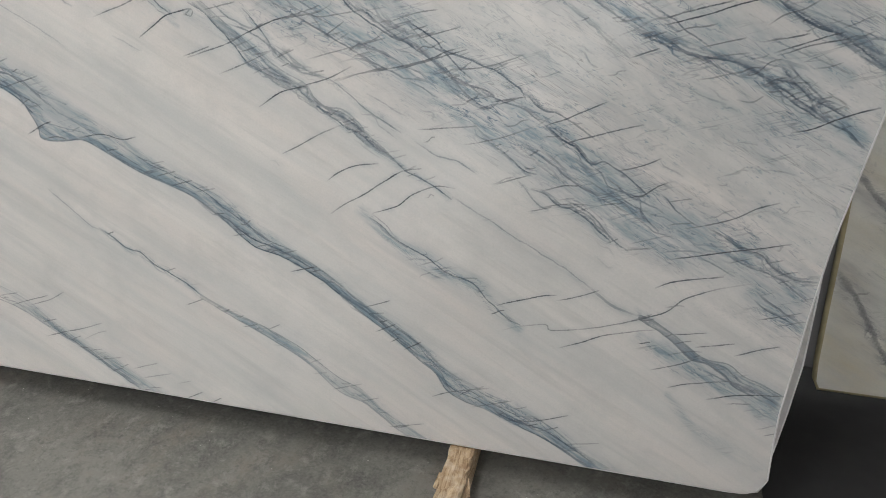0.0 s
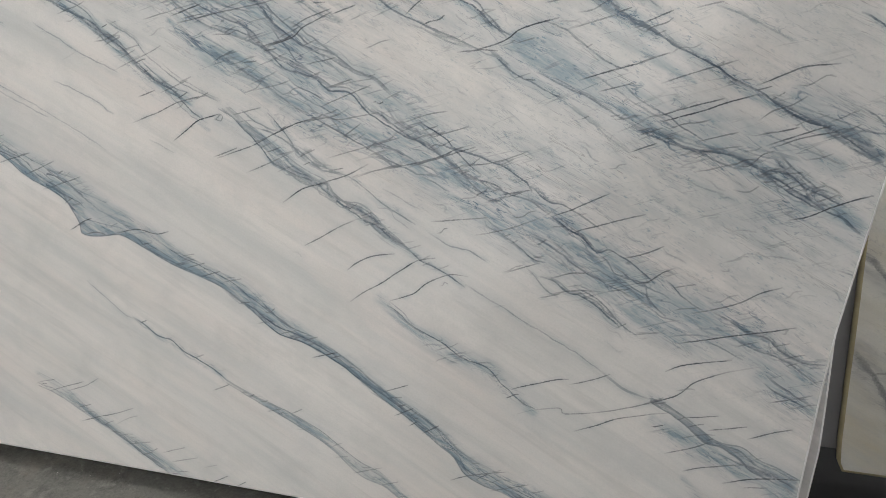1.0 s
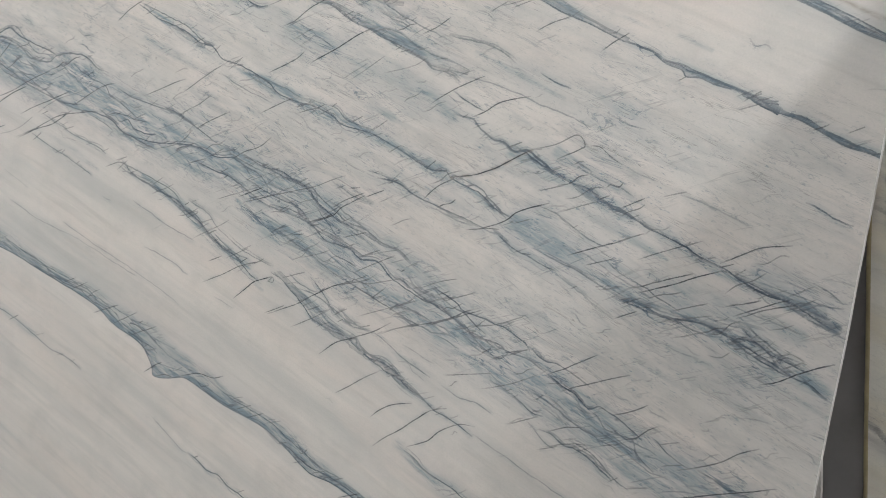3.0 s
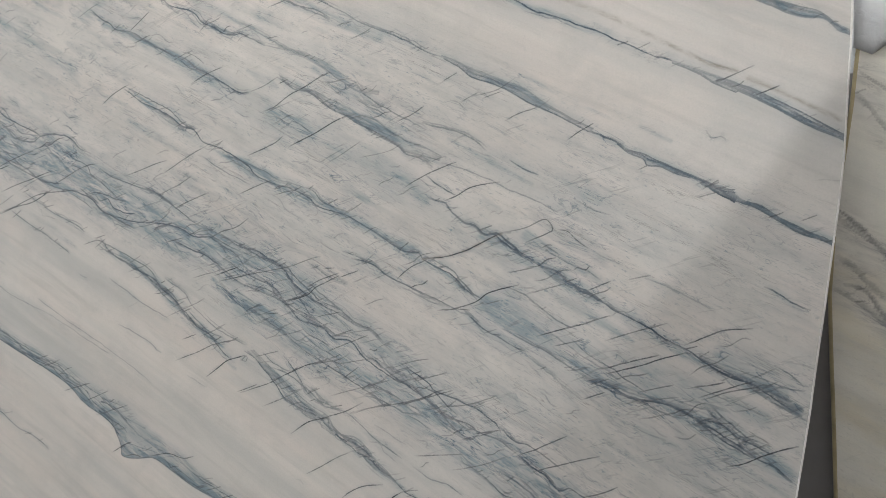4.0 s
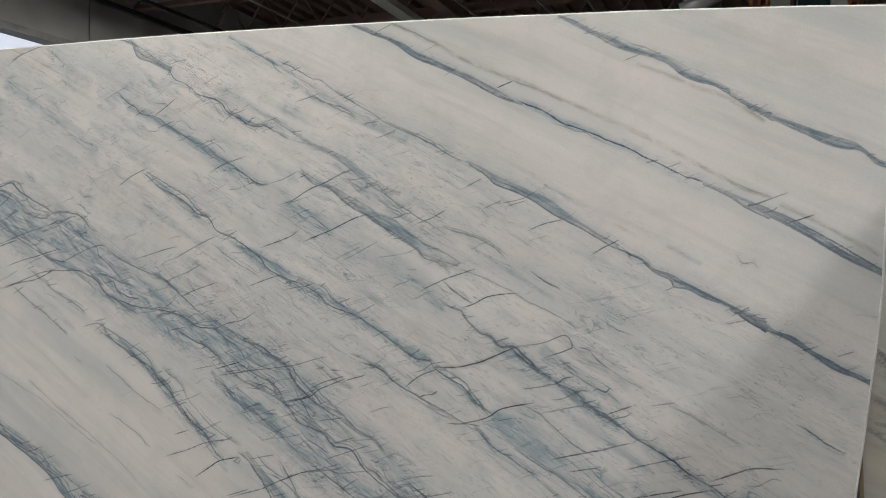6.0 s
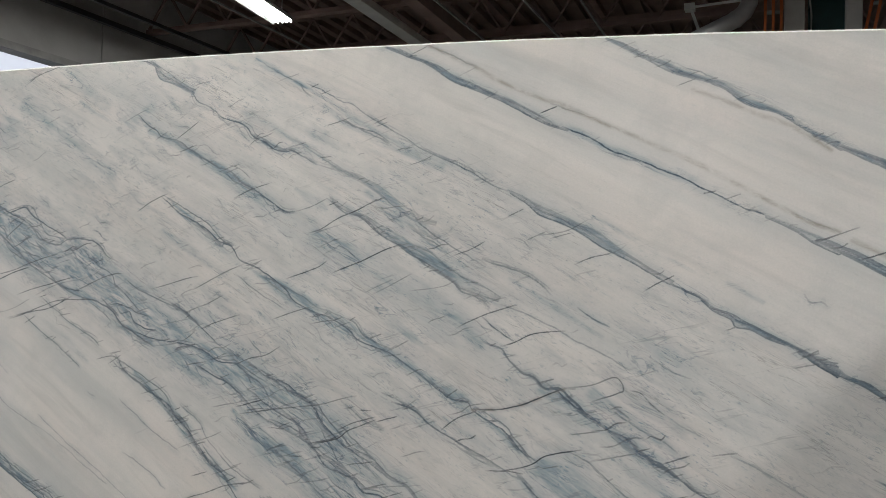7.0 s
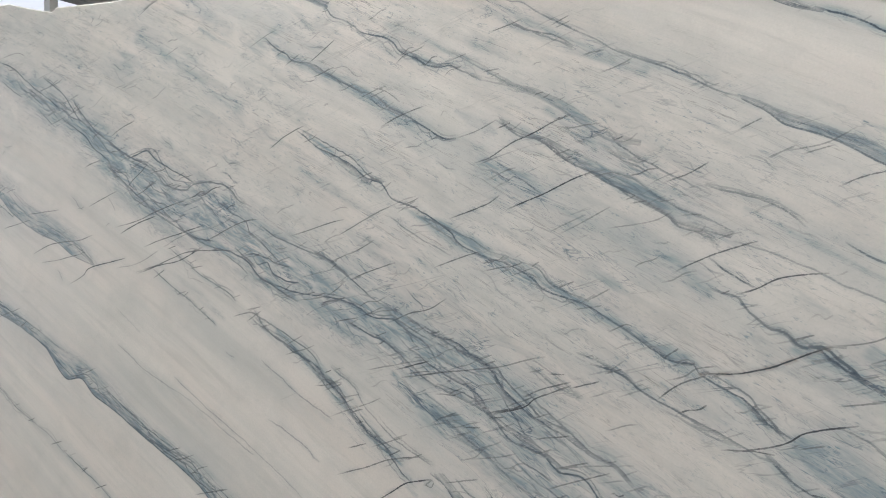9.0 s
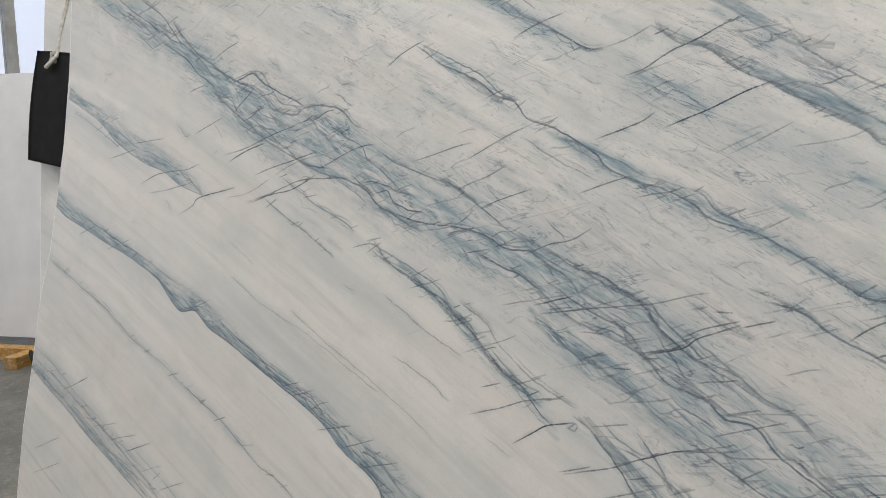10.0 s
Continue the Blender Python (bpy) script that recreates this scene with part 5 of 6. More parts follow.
vein([(1.552, 1.124), (1.583, 1.107), (1.608, 1.092), (1.632, 1.084)], .8, 1.8)
vein([(1.327, 1.138), (1.383, 1.117), (1.426, 1.096), (1.464, 1.076)], .35, 2)
crack([(1.199, 1.039), (1.258, 1.06)], .7)
crack([(1.247, 1.006), (1.293, 1.024), (1.372, 1.048)], .9)
crack([(1.248, 0.937), (1.317, 0.959), (1.373, 0.98), (1.411, 0.992)], .9)
crack([(1.405, 1.005), (1.448, 1.025), (1.48, 1.038), (1.532, 1.044)], .9)
crack([(1.201, 0.88), (1.248, 0.899)], .7)
crack([(1.317, 0.905), (1.384, 0.925)], .7)
crack([(1.417, 0.922), (1.481, 0.938)], .7)
crack([(1.438, 0.898), (1.491, 0.917), (1.543, 0.93)], .9)
crack([(1.272, 0.875), (1.317, 0.887), (1.395, 0.903)], .7)
crack([(1.613, 1.251), (1.642, 1.262)], .7)
crack([(1.292, 1.133), (1.338, 1.144)], .6)
crack([(1.21, 1.11), (1.258, 1.13)], .7)
crack([(1.036, 1.143), (1.093, 1.157)], .7)
crack([(1.082, 1.099), (1.162, 1.123)], .7)
crack([(1.102, 1.009), (1.151, 1.024), (1.223, 1.046)], .8)
crack([(1.139, 0.988), (1.2, 1.006)], .7)
crack([(0.892, 1.054), (0.959, 1.076), (0.998, 1.1), (1.062, 1.117)], .9)
wash([(1.48, 0.988, 0.05), (1.563, 0.95, 0.041)], .28)
band([(1.436, 1.331), (1.479, 1.32), (1.511, 1.294), (1.542, 1.283), (1.573, 1.261), (1.613, 1.24), (1.657, 1.219), (1.695, 1.198)], [(1.436, 1.325), (1.468, 1.309), (1.5, 1.291), (1.532, 1.278), (1.573, 1.254), (1.613, 1.229), (1.657, 1.212), (1.695, 1.19)], .9, .7, .8)
band([(1.467, 1.536), (1.531, 1.507), (1.582, 1.478), (1.632, 1.447), (1.681, 1.416), (1.72, 1.392)], [(1.462, 1.527), (1.531, 1.49), (1.582, 1.463), (1.632, 1.432), (1.681, 1.407), (1.72, 1.383)], .65, .7, .8)
band([(1.461, 1.729), (1.509, 1.704), (1.562, 1.679), (1.612, 1.657), (1.642, 1.646), (1.672, 1.619), (1.693, 1.606), (1.73, 1.585)], [(1.458, 1.723), (1.509, 1.695), (1.562, 1.665), (1.612, 1.64), (1.652, 1.632), (1.677, 1.608), (1.693, 1.599), (1.73, 1.577)], .7, .5, .6)
brown([(1.52, 1.53, 0.007), (1.592, 1.492, 0.006), (1.681, 1.439, 0.006)], .6)
crack([(1.462, 1.527), (1.499, 1.542), (1.531, 1.554)], .9)
crack([(1.531, 1.493), (1.577, 1.51)], .8)
crack([(1.425, 1.3), (1.468, 1.311)], .6)
wash([(0.395, 1.05, 0.055), (0.511, 0.974, 0.064), (0.606, 0.926, 0.052), (0.727, 0.87, 0.061), (0.842, 0.829, 0.05)], .42)
wash([(0.475, 1.109, 0.064), (0.603, 1.033, 0.062), (0.725, 0.961, 0.071), (0.812, 0.89, 0.07), (0.896, 0.834, 0.059), (0.977, 0.792, 0.058)], .35)
vein([(0.305, 1.217), (0.374, 1.183), (0.424, 1.163), (0.466, 1.143), (0.491, 1.116), (0.532, 1.084), (0.579, 1.059), (0.618, 1.04), (0.664, 1.016), (0.702, 1.005), (0.731, 0.981), (0.761, 0.957)], .8, 2)
vein([(0.351, 1.105), (0.41, 1.093), (0.46, 1.067), (0.51, 1.021), (0.573, 1.004), (0.605, 0.979), (0.65, 0.976), (0.681, 0.945), (0.726, 0.915), (0.77, 0.893), (0.813, 0.877), (0.855, 0.843), (0.883, 0.82)], .7, 2)
vein([(0.362, 1.049), (0.429, 1.01), (0.479, 0.979), (0.528, 0.948), (0.591, 0.918), (0.668, 0.878), (0.728, 0.844), (0.786, 0.823)], .6, 2)
vein([(0.725, 0.948), (0.755, 0.917), (0.812, 0.902)], .6, 2)
vein([(0.869, 0.831), (0.91, 0.816), (0.951, 0.79)], .7, 2)
crack([(0.582, 0.945), (0.635, 0.968), (0.695, 0.991)], .8)
crack([(0.597, 0.986), (0.665, 0.999), (0.702, 1.005)], .7)
crack([(0.755, 0.917), (0.811, 0.937), (0.853, 0.946)], .8)
crack([(0.812, 0.893), (0.895, 0.918)], .8)
crack([(0.771, 0.831), (0.827, 0.849), (0.909, 0.879)], .9)
crack([(0.655, 0.805), (0.699, 0.822), (0.757, 0.837)], .8)
crack([(0.593, 0.841), (0.668, 0.865), (0.755, 0.891)], .7)
crack([(0.486, 0.741), (0.533, 0.773), (0.587, 0.791), (0.64, 0.81), (0.684, 0.833)], .9)
crack([(0.403, 0.801), (0.452, 0.822), (0.515, 0.852)], .8)
crack([(0.335, 0.83), (0.418, 0.858), (0.466, 0.882), (0.529, 0.91), (0.591, 0.925)], .9)
crack([(0.382, 0.924), (0.448, 0.942)], .6)
vein([(0.349, 0.936), (0.383, 0.917), (0.434, 0.866), (0.468, 0.828), (0.516, 0.805), (0.564, 0.789), (0.595, 0.766), (0.626, 0.743), (0.671, 0.734), (0.716, 0.7)], .7, 2)
wash([(0.349, 0.922, 0.028), (0.467, 0.862, 0.033), (0.516, 0.818, 0.032), (0.579, 0.791, 0.021)], .4)
vein([(0.464, 0.93), (0.498, 0.891), (0.531, 0.847), (0.578, 0.817), (0.624, 0.808)], .6, 1.5)
vein([(-0.133, 1.219), (-0.091, 1.181), (-0.021, 1.145), (0.047, 1.117), (0.095, 1.081), (0.143, 1.046), (0.189, 1.005), (0.235, 0.979), (0.271, 0.938), (0.307, 0.912)], .8, 2)
wash([(-0.061, 1.174, 0.018), (0.076, 1.095, 0.024), (0.189, 1.005, 0.029), (0.28, 0.946, 0.028)], .4)
vein([(-0.143, 1.214), (-0.042, 1.175), (0.037, 1.139), (0.066, 1.11)], .6, 1.5)
vein([(0.094, 1.111), (0.15, 1.083), (0.188, 1.041), (0.216, 1.021), (0.261, 0.987), (0.348, 0.95)], .6, 1.5)
vein([(-0.098, 1.108), (-0.018, 1.07), (0.05, 1.035), (0.107, 1.011)], .45, 1.8)
vein([(-0.063, 0.988), (0.026, 0.952), (0.083, 0.919)], .35, 1.8)
vein([(-0.365, 1.048), (-0.255, 0.99), (-0.109, 0.921), (-0.029, 0.881), (0.05, 0.835)], .35, 1.8)
crack([(0.231, 0.861), (0.265, 0.885), (0.298, 0.909), (0.349, 0.926)], 1)
crack([(0.13, 0.9), (0.193, 0.921), (0.254, 0.947), (0.331, 0.963)], .8)
crack([(0.327, 0.832), (0.385, 0.855)], .7)
crack([(0.098, 1.012), (0.17, 1.04), (0.223, 1.064)], .6)
crack([(0.124, 1.053), (0.169, 1.065)], .6)
vein([(0.248, 1.196), (0.29, 1.165), (0.357, 1.128), (0.42, 1.102), (0.446, 1.074), (0.493, 1.049), (0.562, 1.018), (0.616, 0.987)], .6, 2)
vein([(0.463, 1.159), (0.5, 1.121), (0.547, 1.086), (0.569, 1.068), (0.623, 1.046), (0.665, 1.018), (0.705, 1.006), (0.735, 0.978)], .7, 2.5)
wash([(0.31, 1.079, 0.034), (0.388, 1.035, 0.033), (0.487, 0.977, 0.04), (0.567, 0.93, 0.039)], .4)
vein([(0.531, 1.165), (0.587, 1.13), (0.64, 1.111)], .5, 2)
vein([(0.626, 1.188), (0.687, 1.17), (0.718, 1.153), (0.757, 1.129), (0.804, 1.107), (0.849, 1.086)], .6, 2)
crack([(0.254, 1.123), (0.33, 1.147)], .9)
crack([(0.269, 1.11), (0.357, 1.128), (0.464, 1.146), (0.531, 1.167), (0.568, 1.176)], .9)
crack([(0.529, 1.099), (0.566, 1.118), (0.618, 1.136)], .9)
crack([(0.458, 1.063), (0.503, 1.075), (0.535, 1.089)], .8)
crack([(0.556, 1.027), (0.623, 1.044)], .7)
crack([(0.601, 0.986), (0.656, 1.003)], .7)
crack([(0.619, 1.124), (0.669, 1.141)], .7)


# hair cracks and short threads scattered through the broken middle layers
for _ in range(1000):
    u, v = rng.uniform(-1.35, 1.68), rng.uniform(0.35, 2.0)
    across = bedding(u, v)[1]
    dense = math.exp(-((across - 1.55) / 0.36) ** 2)
    if rng.random() > dense:
        continue
    c = np.array((u, v))
    if rng.random() < 0.5:
        t, r = rng.normal(0.3, 0.14), rng.uniform(0.006, 0.03)
    else:
        t, r = rng.normal(-0.5, 0.14), rng.uniform(0.008, 0.035)
    d = np.array((math.cos(t), math.sin(t))) * r
    line = [c - d, c - d * 0.3 + rng.normal(0, 0.003, 2), c + d * 0.4 + rng.normal(0, 0.003, 2), c + d]
    (stone.split if t > 0 else lambda q, s: stone.vein(q, s, 1.2, False))(line, rng.uniform(0.15, 0.45))
for _ in range(120):
    u, v = rng.uniform(-1.3, 1.5), rng.uniform(0.5, 1.95)
    if rng.random() > math.exp(-((bedding(u, v)[1] - 1.6) / 0.36) ** 2):
        continue
    n = rng.uniform(0.05, 0.2)
    stone.stain([(u, v, 0.006), (u + n * 0.5, v - n * 0.27, rng.uniform(0.008, 0.022)), (u + n, v - n * 0.55, 0.006)], rng.uniform(0.12, 0.26))

LEFT = ((0, -1.54), (0.32, -1.527), (0.55, -1.511), (0.77, -1.475), (0.98, -1.447), (1.12, -1.408), (1.28, -1.385), (1.44, -1.363), (1.66, -1.353), (1.88, -1.363), (2.1, -1.36))
RIGHT = ((0, 1.5), (0.004, 1.535), (0.015, 1.562), (0.05, 1.576), (0.15, 1.571), (0.23, 1.57), (0.3, 1.573), (0.46, 1.581), (0.62, 1.591), (0.84, 1.618), (0.97, 1.634), (1.18, 1.657), (1.39, 1.68), (1.5, 1.689), (1.72, 1.699), (1.95, 1.705))
TOP = ((-1.4, 2.088), (-1.22, 2.086), (-1.09, 2.051), (-1.0, 2.03), (-0.98, 2.041), (-0.74, 2.023), (-0.09, 2.009), (0.27, 1.996), (0.7, 1.977), (0.98, 1.962), (1.32, 1.941), (1.575, 1.921), (1.71, 1.909))
slab = slab_mesh("stone_slab", LEFT, RIGHT, TOP, 0.0, 0.02, 0.0022, stone, [BLUE_STONE, EDGE])
tagged(slab, "polished white quartzite slab with slanting blue veins leaning back", "stone slab", "leaning stone slabs")

behind = slab_mesh("stone_slab", [(0, -1.55), (0.95, -1.61), (1.31, -1.645), (2.0, -1.685)], [(0, 1.575), (0.05, 1.595), (0.18, 1.607), (0.3, 1.614), (0.48, 1.612), (0.75, 1.605), (1.9, 1.64)], [(-1.7, 2.08), (-1.2, 2.05), (1.7, 1.88)], 0.0, 0.02, 0.008, stone, [BLUE_STONE, EDGE])
behind.matrix_world = LEANING @ pose(0, 0.085, 0)
tagged(behind, "white quartzite slab with blue veins, second in the stack", "stone slab", "leaning stone slabs")
third = slab_mesh("stone_slab", [(0, -1.45), (2.0, -1.5)], [(0, 1.56), (0.4, 1.6), (0.9, 1.615), (1.9, 1.62)], [(-1.55, 2.0), (1.7, 1.86)], 0.0, 0.02, 0.02, stone, [BLUE_STONE, EDGE])
third.matrix_world = LEANING @ pose(0, 0.13, 0)
tagged(third, "white quartzite slab, third in the stack", "stone slab", "leaning stone slabs")

# the neighbouring stack
grey = Stone(1.6, 2.7, 0.0, 1.8, 0.003, 0.011)
for pts, s, w in (([(1.71, 1.302), (1.772, 1.244), (1.819, 1.187), (1.9, 1.1), (2.1, 0.93)], 0.75, 5), ([(1.71, 1.278), (1.76, 1.236), (1.807, 1.199), (1.87, 1.13)], 0.65, 4), ([(1.754, 1.561), (1.784, 1.525), (1.808, 1.485), (1.87, 1.41)], 0.5, 5), ([(1.761, 1.615), (1.796, 1.587), (1.9, 1.52)], 0.4, 5), ([(1.718, 1.182), (1.76, 1.145), (1.81, 1.09)], 0.5, 7), ([(1.736, 1.116), (1.784, 1.093), (1.85, 0.995), (1.95, 0.9)], 0.5, 8), ([(1.7, 1.114), (1.772, 1.066), (1.82, 1.02)], 0.5, 6), ([(1.72, 0.6), (1.8, 0.52), (1.9, 0.4), (2.0, 0.3)], 0.5, 7), ([(1.73, 0.36), (1.8, 0.27), (1.9, 0.12)], 0.55, 6)):
    grey.vein(pts, s, w)
    grey.stain([(*q, 0.05) for q in pts], 0.26)
neighbour = slab_mesh("stone_slab", [(0.035, 1.75), (0.06, 1.737), (0.11, 1.732), (1.1, 1.7), (1.3, 1.712), (1.55, 1.745), (1.69, 1.758)], [(0, 3.6), (1.8, 3.6)], [(1.6, 1.69), (3.7, 1.7)], 0.035, 0.02, 0.006, grey, [GREY_STONE, OLIVE_EDGE], rim=0.007)
neighbour.matrix_world = LEANING @ pose(0, 0.42, 0)
tagged(neighbour, "white marble slab with smoky grey veins and yellowed edge", "stone slab", "leaning stone slabs")
dark = slab_mesh("stone_slab", [(0, 1.2), (1.8, 1.25)], [(0, 3.5), (1.8, 3.5)], [(1.1, 1.62), (3.6, 1.62)], 0.075, 0.03, 0.02, grey, [GREYSTONE, GREYSTONE])
dark.matrix_world = LEANING @ pose(0, 0.46, 0)
tagged(dark, "smooth grey stone slab behind the veined marble", "stone slab", "leaning stone slabs")

# unseen slab added at the aisle's end to shade the veined slab's right side
across = thing("stone_slab", pose(2.05, 0, 0.005))
part("face", boxes((0.0, 0.03, -1.1, 0.28, 0, 2.055), bevel=0.003), WHITESTONE, across)
tagged(across, "unseen white stone slab added to cast shade on the veined slab", "stone slab", "leaning stone slabs")

# ---- racks and timbers under the stone ----


def sleeper(x, y0, y1, width, top, mat, seed, label):
    """A rough sawn timber with a frayed, splintered upper face."""
    r = random.Random(seed)
    bm = bmesh.new()
    ny, rows = 60, []
    prof = [(-0.5, 0.0), (-0.53, 0.55), (-0.5, 0.93), (-0.42, 1.0), (-0.15, 1.0), (0.15, 1.0), (0.42, 1.0), (0.5, 0.93), (0.53, 0.5), (0.5, 0.0)]
    for j in range(ny + 1):
        y = y0 + (y1 - y0) * j / ny
        rows.append([bm.verts.new((q * width + r.uniform(-1, 1) * 0.0025 * (z > 0.1), y, top * z - (r.random() * 0.006 if z > 0.9 else 0))) for q, z in prof])
    for a, b in zip(rows, rows[1:]):
        for k in range(len(prof) - 1):
            bm.faces.new((a[k], b[k], b[k + 1], a[k + 1]))
    bm.faces.new(rows[0])
    bm.faces.new(rows[-1][::-1])
    ob = thing("timber_sleeper", pose(x, 0, 0))
    part("beam", bm, mat, ob)
    for i in range(9):
        y = y0 + (0.3 + 0.6 * r.random()) * (0 - y0) if i else -0.07
        s = r.choice((-1, 1)) if i else 1
        ln, w = r.uniform(0.02, 0.06), r.uniform(0.004, 0.009)
        bm = bmesh.new()
        strut(bm, (s * width * 0.5, y, top * r.uniform(0.6, 0.95)), (s * (width * 0.5 + r.uniform(0.004, 0.012)), y - ln, top * r.uniform(0.45, 0.85)), w)
        part("splinter", bm, mat, ob)
    return tagged(ob, label, "timber", "timber sleepers")


sleeper(0.93, -0.42, 0.34, 0.056, 0.087, TIMBER, 3, "splintered pale timber sleeper under the slab")
sleeper(-0.95, -0.42, 0.34, 0.061, 0.087, TIMBER, 5, "splintered pale timber sleeper under the slab")
sleeper(2.35, 0.05, 0.75, 0.08, 0.087, TIMBER, 8, "pale timber sleeper under the marble slab")
sleeper(3.2, 0.05, 0.75, 0.08, 0.087, TIMBER, 9, "pale timber sleeper under the marble slab")

rack = thing("slab_rack")
for x in (-1.0, 0.9):
    bm = bmesh.new()
    strut(bm, (x, 0.13, 0.02), (x, 0.37, 1.75), 0.05)
    part("upright", bm, RACKSTEEL, rack)
    bm = bmesh.new()
    strut(bm, (x, 1.1, 0.02), (x, 0.42, 1.75), 0.05)
    part("brace", bm, RACKSTEEL, rack)
    part("foot", boxes((x - 0.03, x + 0.03, 0.12, 1.15, 0.0, 0.06)), RACKSTEEL, rack)
bm = bmesh.new()
strut(bm, (-1.0, 0.39, 1.72), (0.9, 0.39, 1.72), 0.05)
part("top_rail", bm, RACKSTEEL, rack)
# unseen rail added to keep light from behind out of the gap below
part("shade_rail", boxes((-1.5, 1.55, 0.26, 0.34, 0.0, 0.14)), RACKSTEEL, rack)
tagged(rack, "dark steel A-frame rack behind the leaning slabs", "slab rack")

# black sheet standing in for the shade on the floor by the marble
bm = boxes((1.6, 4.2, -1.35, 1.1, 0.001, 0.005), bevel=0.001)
tagged(link("shade_sheet", bm, RUBBER_AND_SHADE), "black sheet standing in for shade on the floor under the marble", "floor mat")

# ---- film wrapped over the neighbouring stack ----
bm = bmesh.new()
nu, nv, rows = 46, 22, []
for j in range(nv + 1):
    row = []
    for i in range(nu + 1):
        u = 1.748 + 1.8 * i / nu
        k = j / nv
        top = 1.79 + 0.05 * min(1, i / 5) + 0.02 * math.sin(i * 0.9)
        if k < 0.45:
            y, v = 0.41 - 0.015 * math.sin(k * 7), 1.67 + 0.03 * (i / nu) + (top - 1.67) * (k / 0.45) - 0.02 * math.sin(i * 1.7)
        else:
            a = (k - 0.45) / 0.55
            y, v = 0.41 + 0.32 * a, top + 0.03 * math.sin(a * 3.1) - 0.35 * a * a
        w = noise.noise((u * 9, v * 9, k * 5)) * 0.022 + noise.noise((u * 26, v * 26, k * 9)) * 0.009
        row.append(bm.verts.new((u + 0.3 * w * (i > 0), y + w, v + 0.6 * w)))
    rows.append(row)
for a, b in zip(rows, rows[1:]):
    for i in range(nu):
        bm.faces.new((a[i], a[i + 1], b[i + 1], b[i])).smooth = True
bmesh.ops.solidify(bm, geom=bm.faces[:], thickness=0.002)
wrap = link("plastic_wrap", bm, FILM)
wrap.matrix_world = LEANING
tagged(wrap, "crumpled white plastic film over the marble slabs", "plastic wrap")

mark = thing("marker_writing", LEANING @ pose(0, 0.405, 0))
for k, (a, b) in enumerate((((1.822, 1.715), (1.822, 1.668)), ((1.822, 1.715), (1.868, 1.722)), ((1.822, 1.668), (1.868, 1.673)), ((1.834, 1.692), (1.862, 1.696)), ((1.836, 1.752), (1.86, 1.742)))):
    bm = bmesh.new()
    strut(bm, (a[0], 0, a[1]), (b[0], 0, b[1]), 0.006)
    part("bar", bm, INK, mark)
tagged(mark, "black marker strokes on the plastic film", "writing")

# ---- rubber pad on its cord, behind the slab's end ----
pad = thing("rubber_pad", LEANING)
bm = bmesh.new()
rows = []
for j in range(25):
    k = j / 24
    v = 1.752 - 0.352 * k
    bow = 0.012 * math.sin(k * 3.1)
    rows.append([bm.verts.new((-1.594 + 0.23 * i / 8 - 0.022 * k - 0.004 * math.sin(k * 3.1), 0.026 - 0.006 * (1 - i / 8) * bow / 0.012, v - 0.028 * i / 8)) for i in range(9)])
for a, b in zip(rows, rows[1:]):
    for i in range(8):
        bm.faces.new((a[i], b[i], b[i + 1], a[i + 1])).smooth = True
bmesh.ops.solidify(bm, geom=bm.faces[:], thickness=0.005)
part("sheet", bm, RUBBER_AND_SHADE, pad)
bm = bmesh.new()
tube(bm, [(-1.47, 0.022, 1.705), (-1.482, 0.012, 1.712), (-1.48, 0.012, 1.728), (-1.465, 0.014, 1.732), (-1.458, 0.014, 1.718), (-1.47, 0.01, 1.706), (-1.49, 0.008, 1.694), (-1.502, 0.008, 1.687)], 0.006, 8)
part("knot", bm, CORD, pad, "knotted white cord")
for dx in (0.0, 0.016):
    bm = bmesh.new()
    tube(bm, [(-1.468 + 0.4 * dx, 0.02, 1.72), (-1.464 + 0.5 * dx, 0.022, 1.78), (-1.452 + dx, 0.03, 1.88), (-1.442 + dx, 0.04, 1.97), (-1.436 + dx, 0.05, 2.06), (-1.43 + dx, 0.08, 2.09)], 0.0035, 8)
    part("cord", bm, CORD, pad, "white cord")
tagged(pad, "black rubber and floor shade pad hung on white cord between slabs", "rubber pad")

# ---- far stack by the opening ----
far = thing("stone_slab", pose(-5.2, 1.72, 0.09, -6, 0, 22))
part("face", boxes((-1.6, 1.6, 0, 0.02, 0, 2.02), bevel=0.004), WHITESTONE, far)
tagged(far, "plain white stone slab standing by the opening", "stone slab", "leaning stone slabs")
far2 = copy_thing(far, pose(-5.0, 1.84, 0.09, -6, 0, 22))
tagged(far2, "plain white stone slab, second by the opening")
for x in (-5.9, -4.62):
    ob = link("timber_sleeper", boxes((-0.05, 0.05, -0.3, 0.35, 0, 0.086), bevel=0.004), AMBER)
    ob.matrix_world = pose(x, 1.5 + (x + 5.2) * 0.4, 0, 0, 0, 22)
    tagged(ob, "amber coloured timber under the white slab", "timber", "timber sleepers")
beam = link("timber_beam", boxes((-0.9, 0.55, -0.05, 0.05, 0, 0.09), bevel=0.004), AMBER)
beam.matrix_world = pose(-4.95, 1.55, 0, 0, 0, 22)
tagged(beam, "amber timber beam along the white slab's foot", "timber")
bm = bmesh.new()
for k in range(5):
    tube(bm, [(0.03 * k, 0.01 * k, 0.05 + 0.02 * math.sin(k * 2)), (0.03 * k + 0.05, -0.03, 0.09 + 0.02 * math.cos(k)), (0.03 * k + 0.12, -0.05 + 0.02 * k, 0.03)], 0.014, 6)
scrap = link("plastic_scrap", bm, RUBBER_AND_SHADE)
scrap.matrix_world = pose(-4.5, 1.6, 0)
tagged(scrap, "black plastic wrapping scrap beside the amber timber", "plastic scrap")

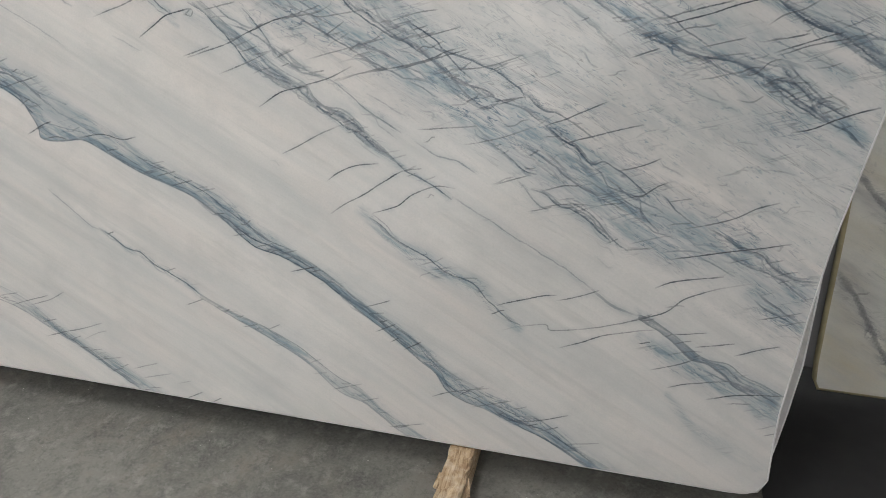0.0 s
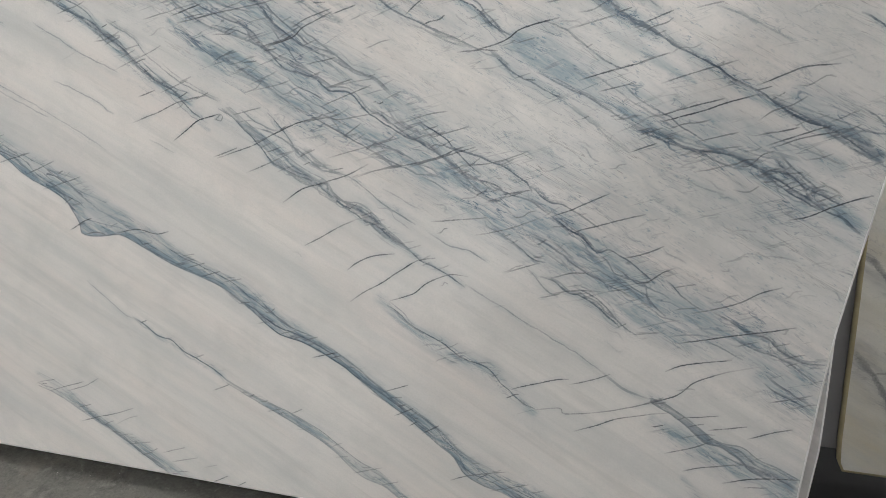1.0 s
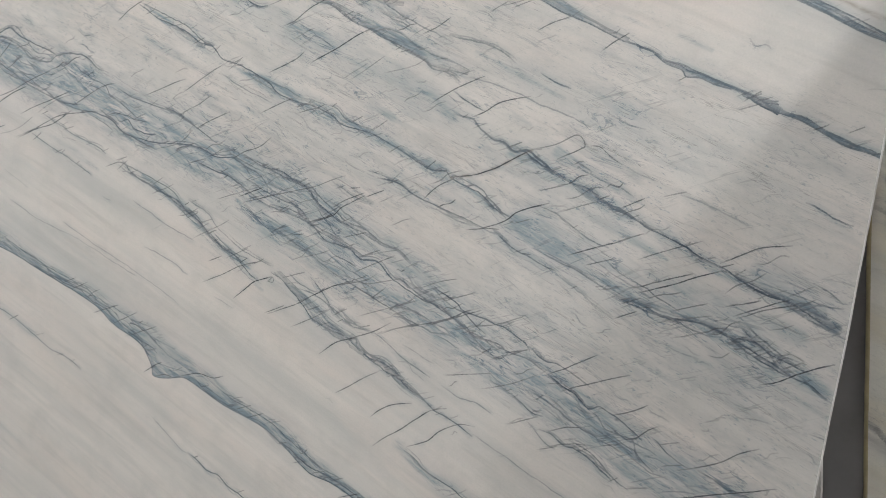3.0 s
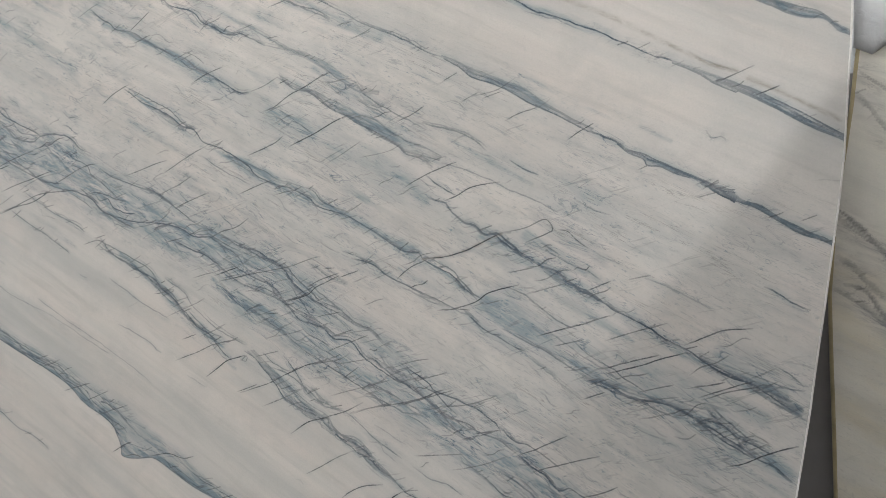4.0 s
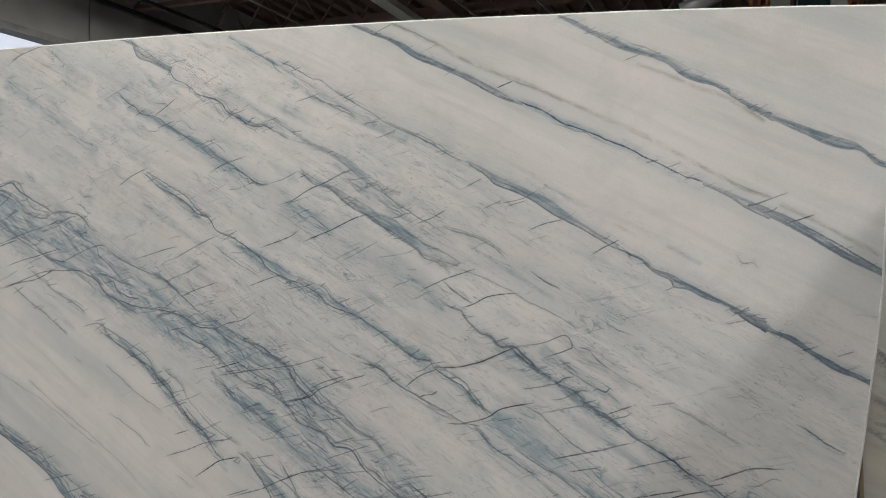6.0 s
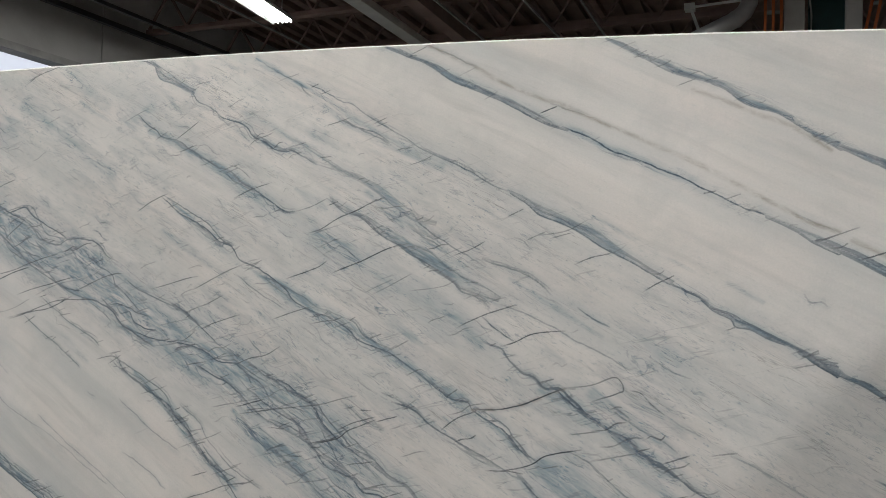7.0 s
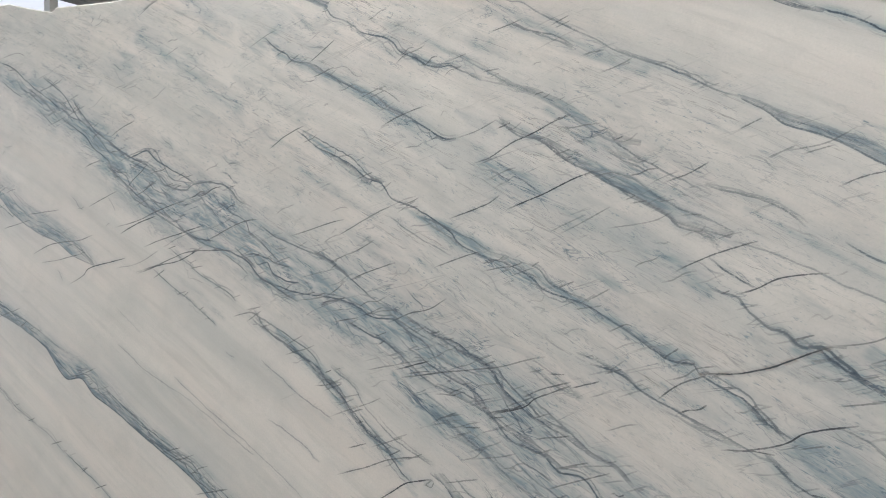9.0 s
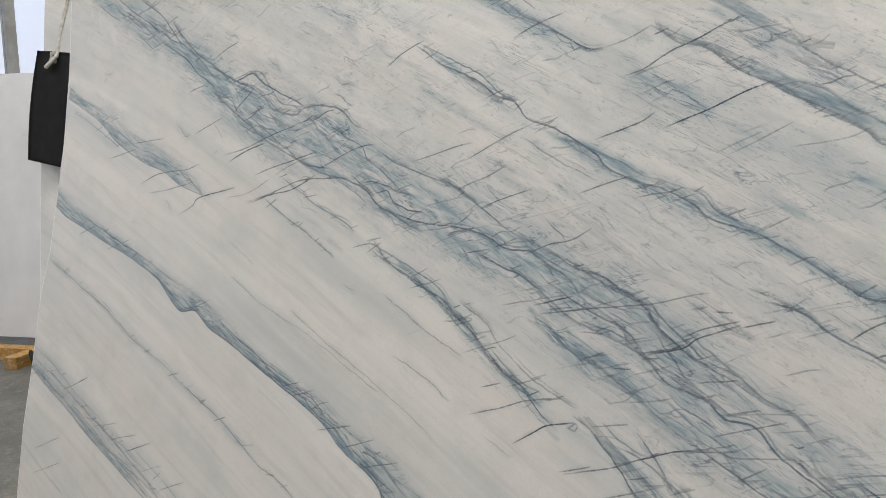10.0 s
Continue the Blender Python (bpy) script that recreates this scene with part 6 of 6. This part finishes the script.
# ---- overhead and far things ----


def hung_line(name, a, b, w, mat, label, category):
    bm = bmesh.new()
    strut(bm, a, b, w)
    return tagged(link(name, bm, mat), label, category)


tray = thing("cable_tray")
part("base", boxes((-3.24, -3.06, 2.0, 24, 4.7, 4.71)), WHITEPAINT, tray)
part("side", boxes((-3.25, -3.24, 2.0, 24, 4.7, 4.8)), WHITEPAINT, tray)
part("side", boxes((-3.06, -3.05, 2.0, 24, 4.7, 4.8)), WHITEPAINT, tray)
tagged(tray, "long pale metal tray hung under the joists", "cable tray")
for x, y0, y1 in ((-4.75, 4.6, 12), (-2.2, 5, 10.0), (-1.2, 6.5, 9.2), (-0.55, 6.5, 14)):
    hung_line("conduit", (x - 0.04, y0, 4.7), (x + 0.06, y1, 4.7), 0.022, GREYPAINT, "thin grey electrical conduit under the joists", "conduit")["group"] = "conduits"
hung_line("sprinkler_pipe", (-6.8, 4.6, 4.72), (-6.55, 20, 4.72), 0.07, RACKSTEEL, "dark sprinkler pipe along the wall top", "pipe")
hung_line("sprinkler_pipe", (-6.3, 4.6, 4.75), (-6.05, 20, 4.75), 0.05, RACKSTEEL, "dark sprinkler pipe under the joists", "pipe")
hung_line("conduit", (-1.3, 11.2, 4.98), (0.6, 11.2, 5.02), 0.035, WHITEPAINT, "white conduit across the joists", "conduit")

duct = thing("air_duct")
bm = bmesh.new()
tube(bm, [(1.24, 8.35, 5.55), (1.24, 8.35, 4.95), (1.23, 8.35, 4.78), (1.18, 8.35, 4.68), (1.08, 8.35, 4.6), (0.9, 8.35, 4.52), (0.62, 8.35, 4.4)], 0.1, 20)
for q in bm.faces:
    q.smooth = True
part("pipe", bm, ZINC, duct)
for p, d in (((1.24, 8.35, 4.95), (1.24, 8.35, 4.92)), ((1.1, 8.35, 4.615), (1.07, 8.35, 4.595))):
    bm = bmesh.new()
    tube(bm, [p, d], 0.107, 20)
    part("seam", bm, ZINC, duct)
tagged(duct, "bent galvanised round air duct below the roof", "air duct")

bracket = thing("wall_bracket")
part("box", boxes((0.5, 0.62, 8.25, 8.4, 4.76, 4.83)), WHITEPAINT, bracket)
bm = bmesh.new()
strut(bm, (0.58, 8.32, 4.76), (0.72, 8.32, 4.35), 0.035)
part("arm", bm, WHITEPAINT, bracket)
bm = bmesh.new()
strut(bm, (0.62, 8.32, 4.8), (1.4, 8.32, 4.83), 0.025)
part("rail", bm, WHITEPAINT, bracket)
tagged(bracket, "white metal bracket with slanting arm", "bracket")


def rack_upright(x, y, count, gap, slant, label):
    t = thing("pallet_rack", pose(x, y, 0))
    for k in range(count):
        bm = bmesh.new()
        strut(bm, (k * gap, 0, 0), (k * gap + slant, 0, 4.8), 0.03)
        part("upright", bm, ORANGE, t)
    for k in range(8):
        z = 0.5 + 0.58 * k
        part("rung", boxes((0.015 + slant * z / 4.8, gap * (count - 1) + slant * z / 4.8 - 0.015, -0.012, 0.012, z, z + 0.035)), GREYPAINT, t)
    return tagged(t, label, "pallet rack", "orange rack uprights")


rack_upright(1.41, 8.15, 3, 0.085, 0, "orange steel rack upright with pale rungs")
rack_upright(1.65, 8.15, 2, 0.085, 0.88, "slanting orange steel rack brace with rungs")
column = thing("column")
part("post", boxes((1.62, 1.83, 8.3, 8.5, 0, 5.45)), WHITEPAINT, column)
part("web", boxes((1.88, 2.26, 8.5, 8.6, 0, 5.45)), TEAL, column, "dark teal panel")
part("post", boxes((2.26, 2.42, 8.3, 8.5, 0, 5.45)), WHITEPAINT, column)
bm = bmesh.new()
tube(bm, [(1.9, 8.45, 5.4), (1.88, 8.45, 4.9), (1.91, 8.45, 4.6), (1.9, 8.45, 3.0)], 0.01, 8)
part("hose", bm, ZINC, column)
tagged(column, "white steel column beside a dark teal panel", "column")
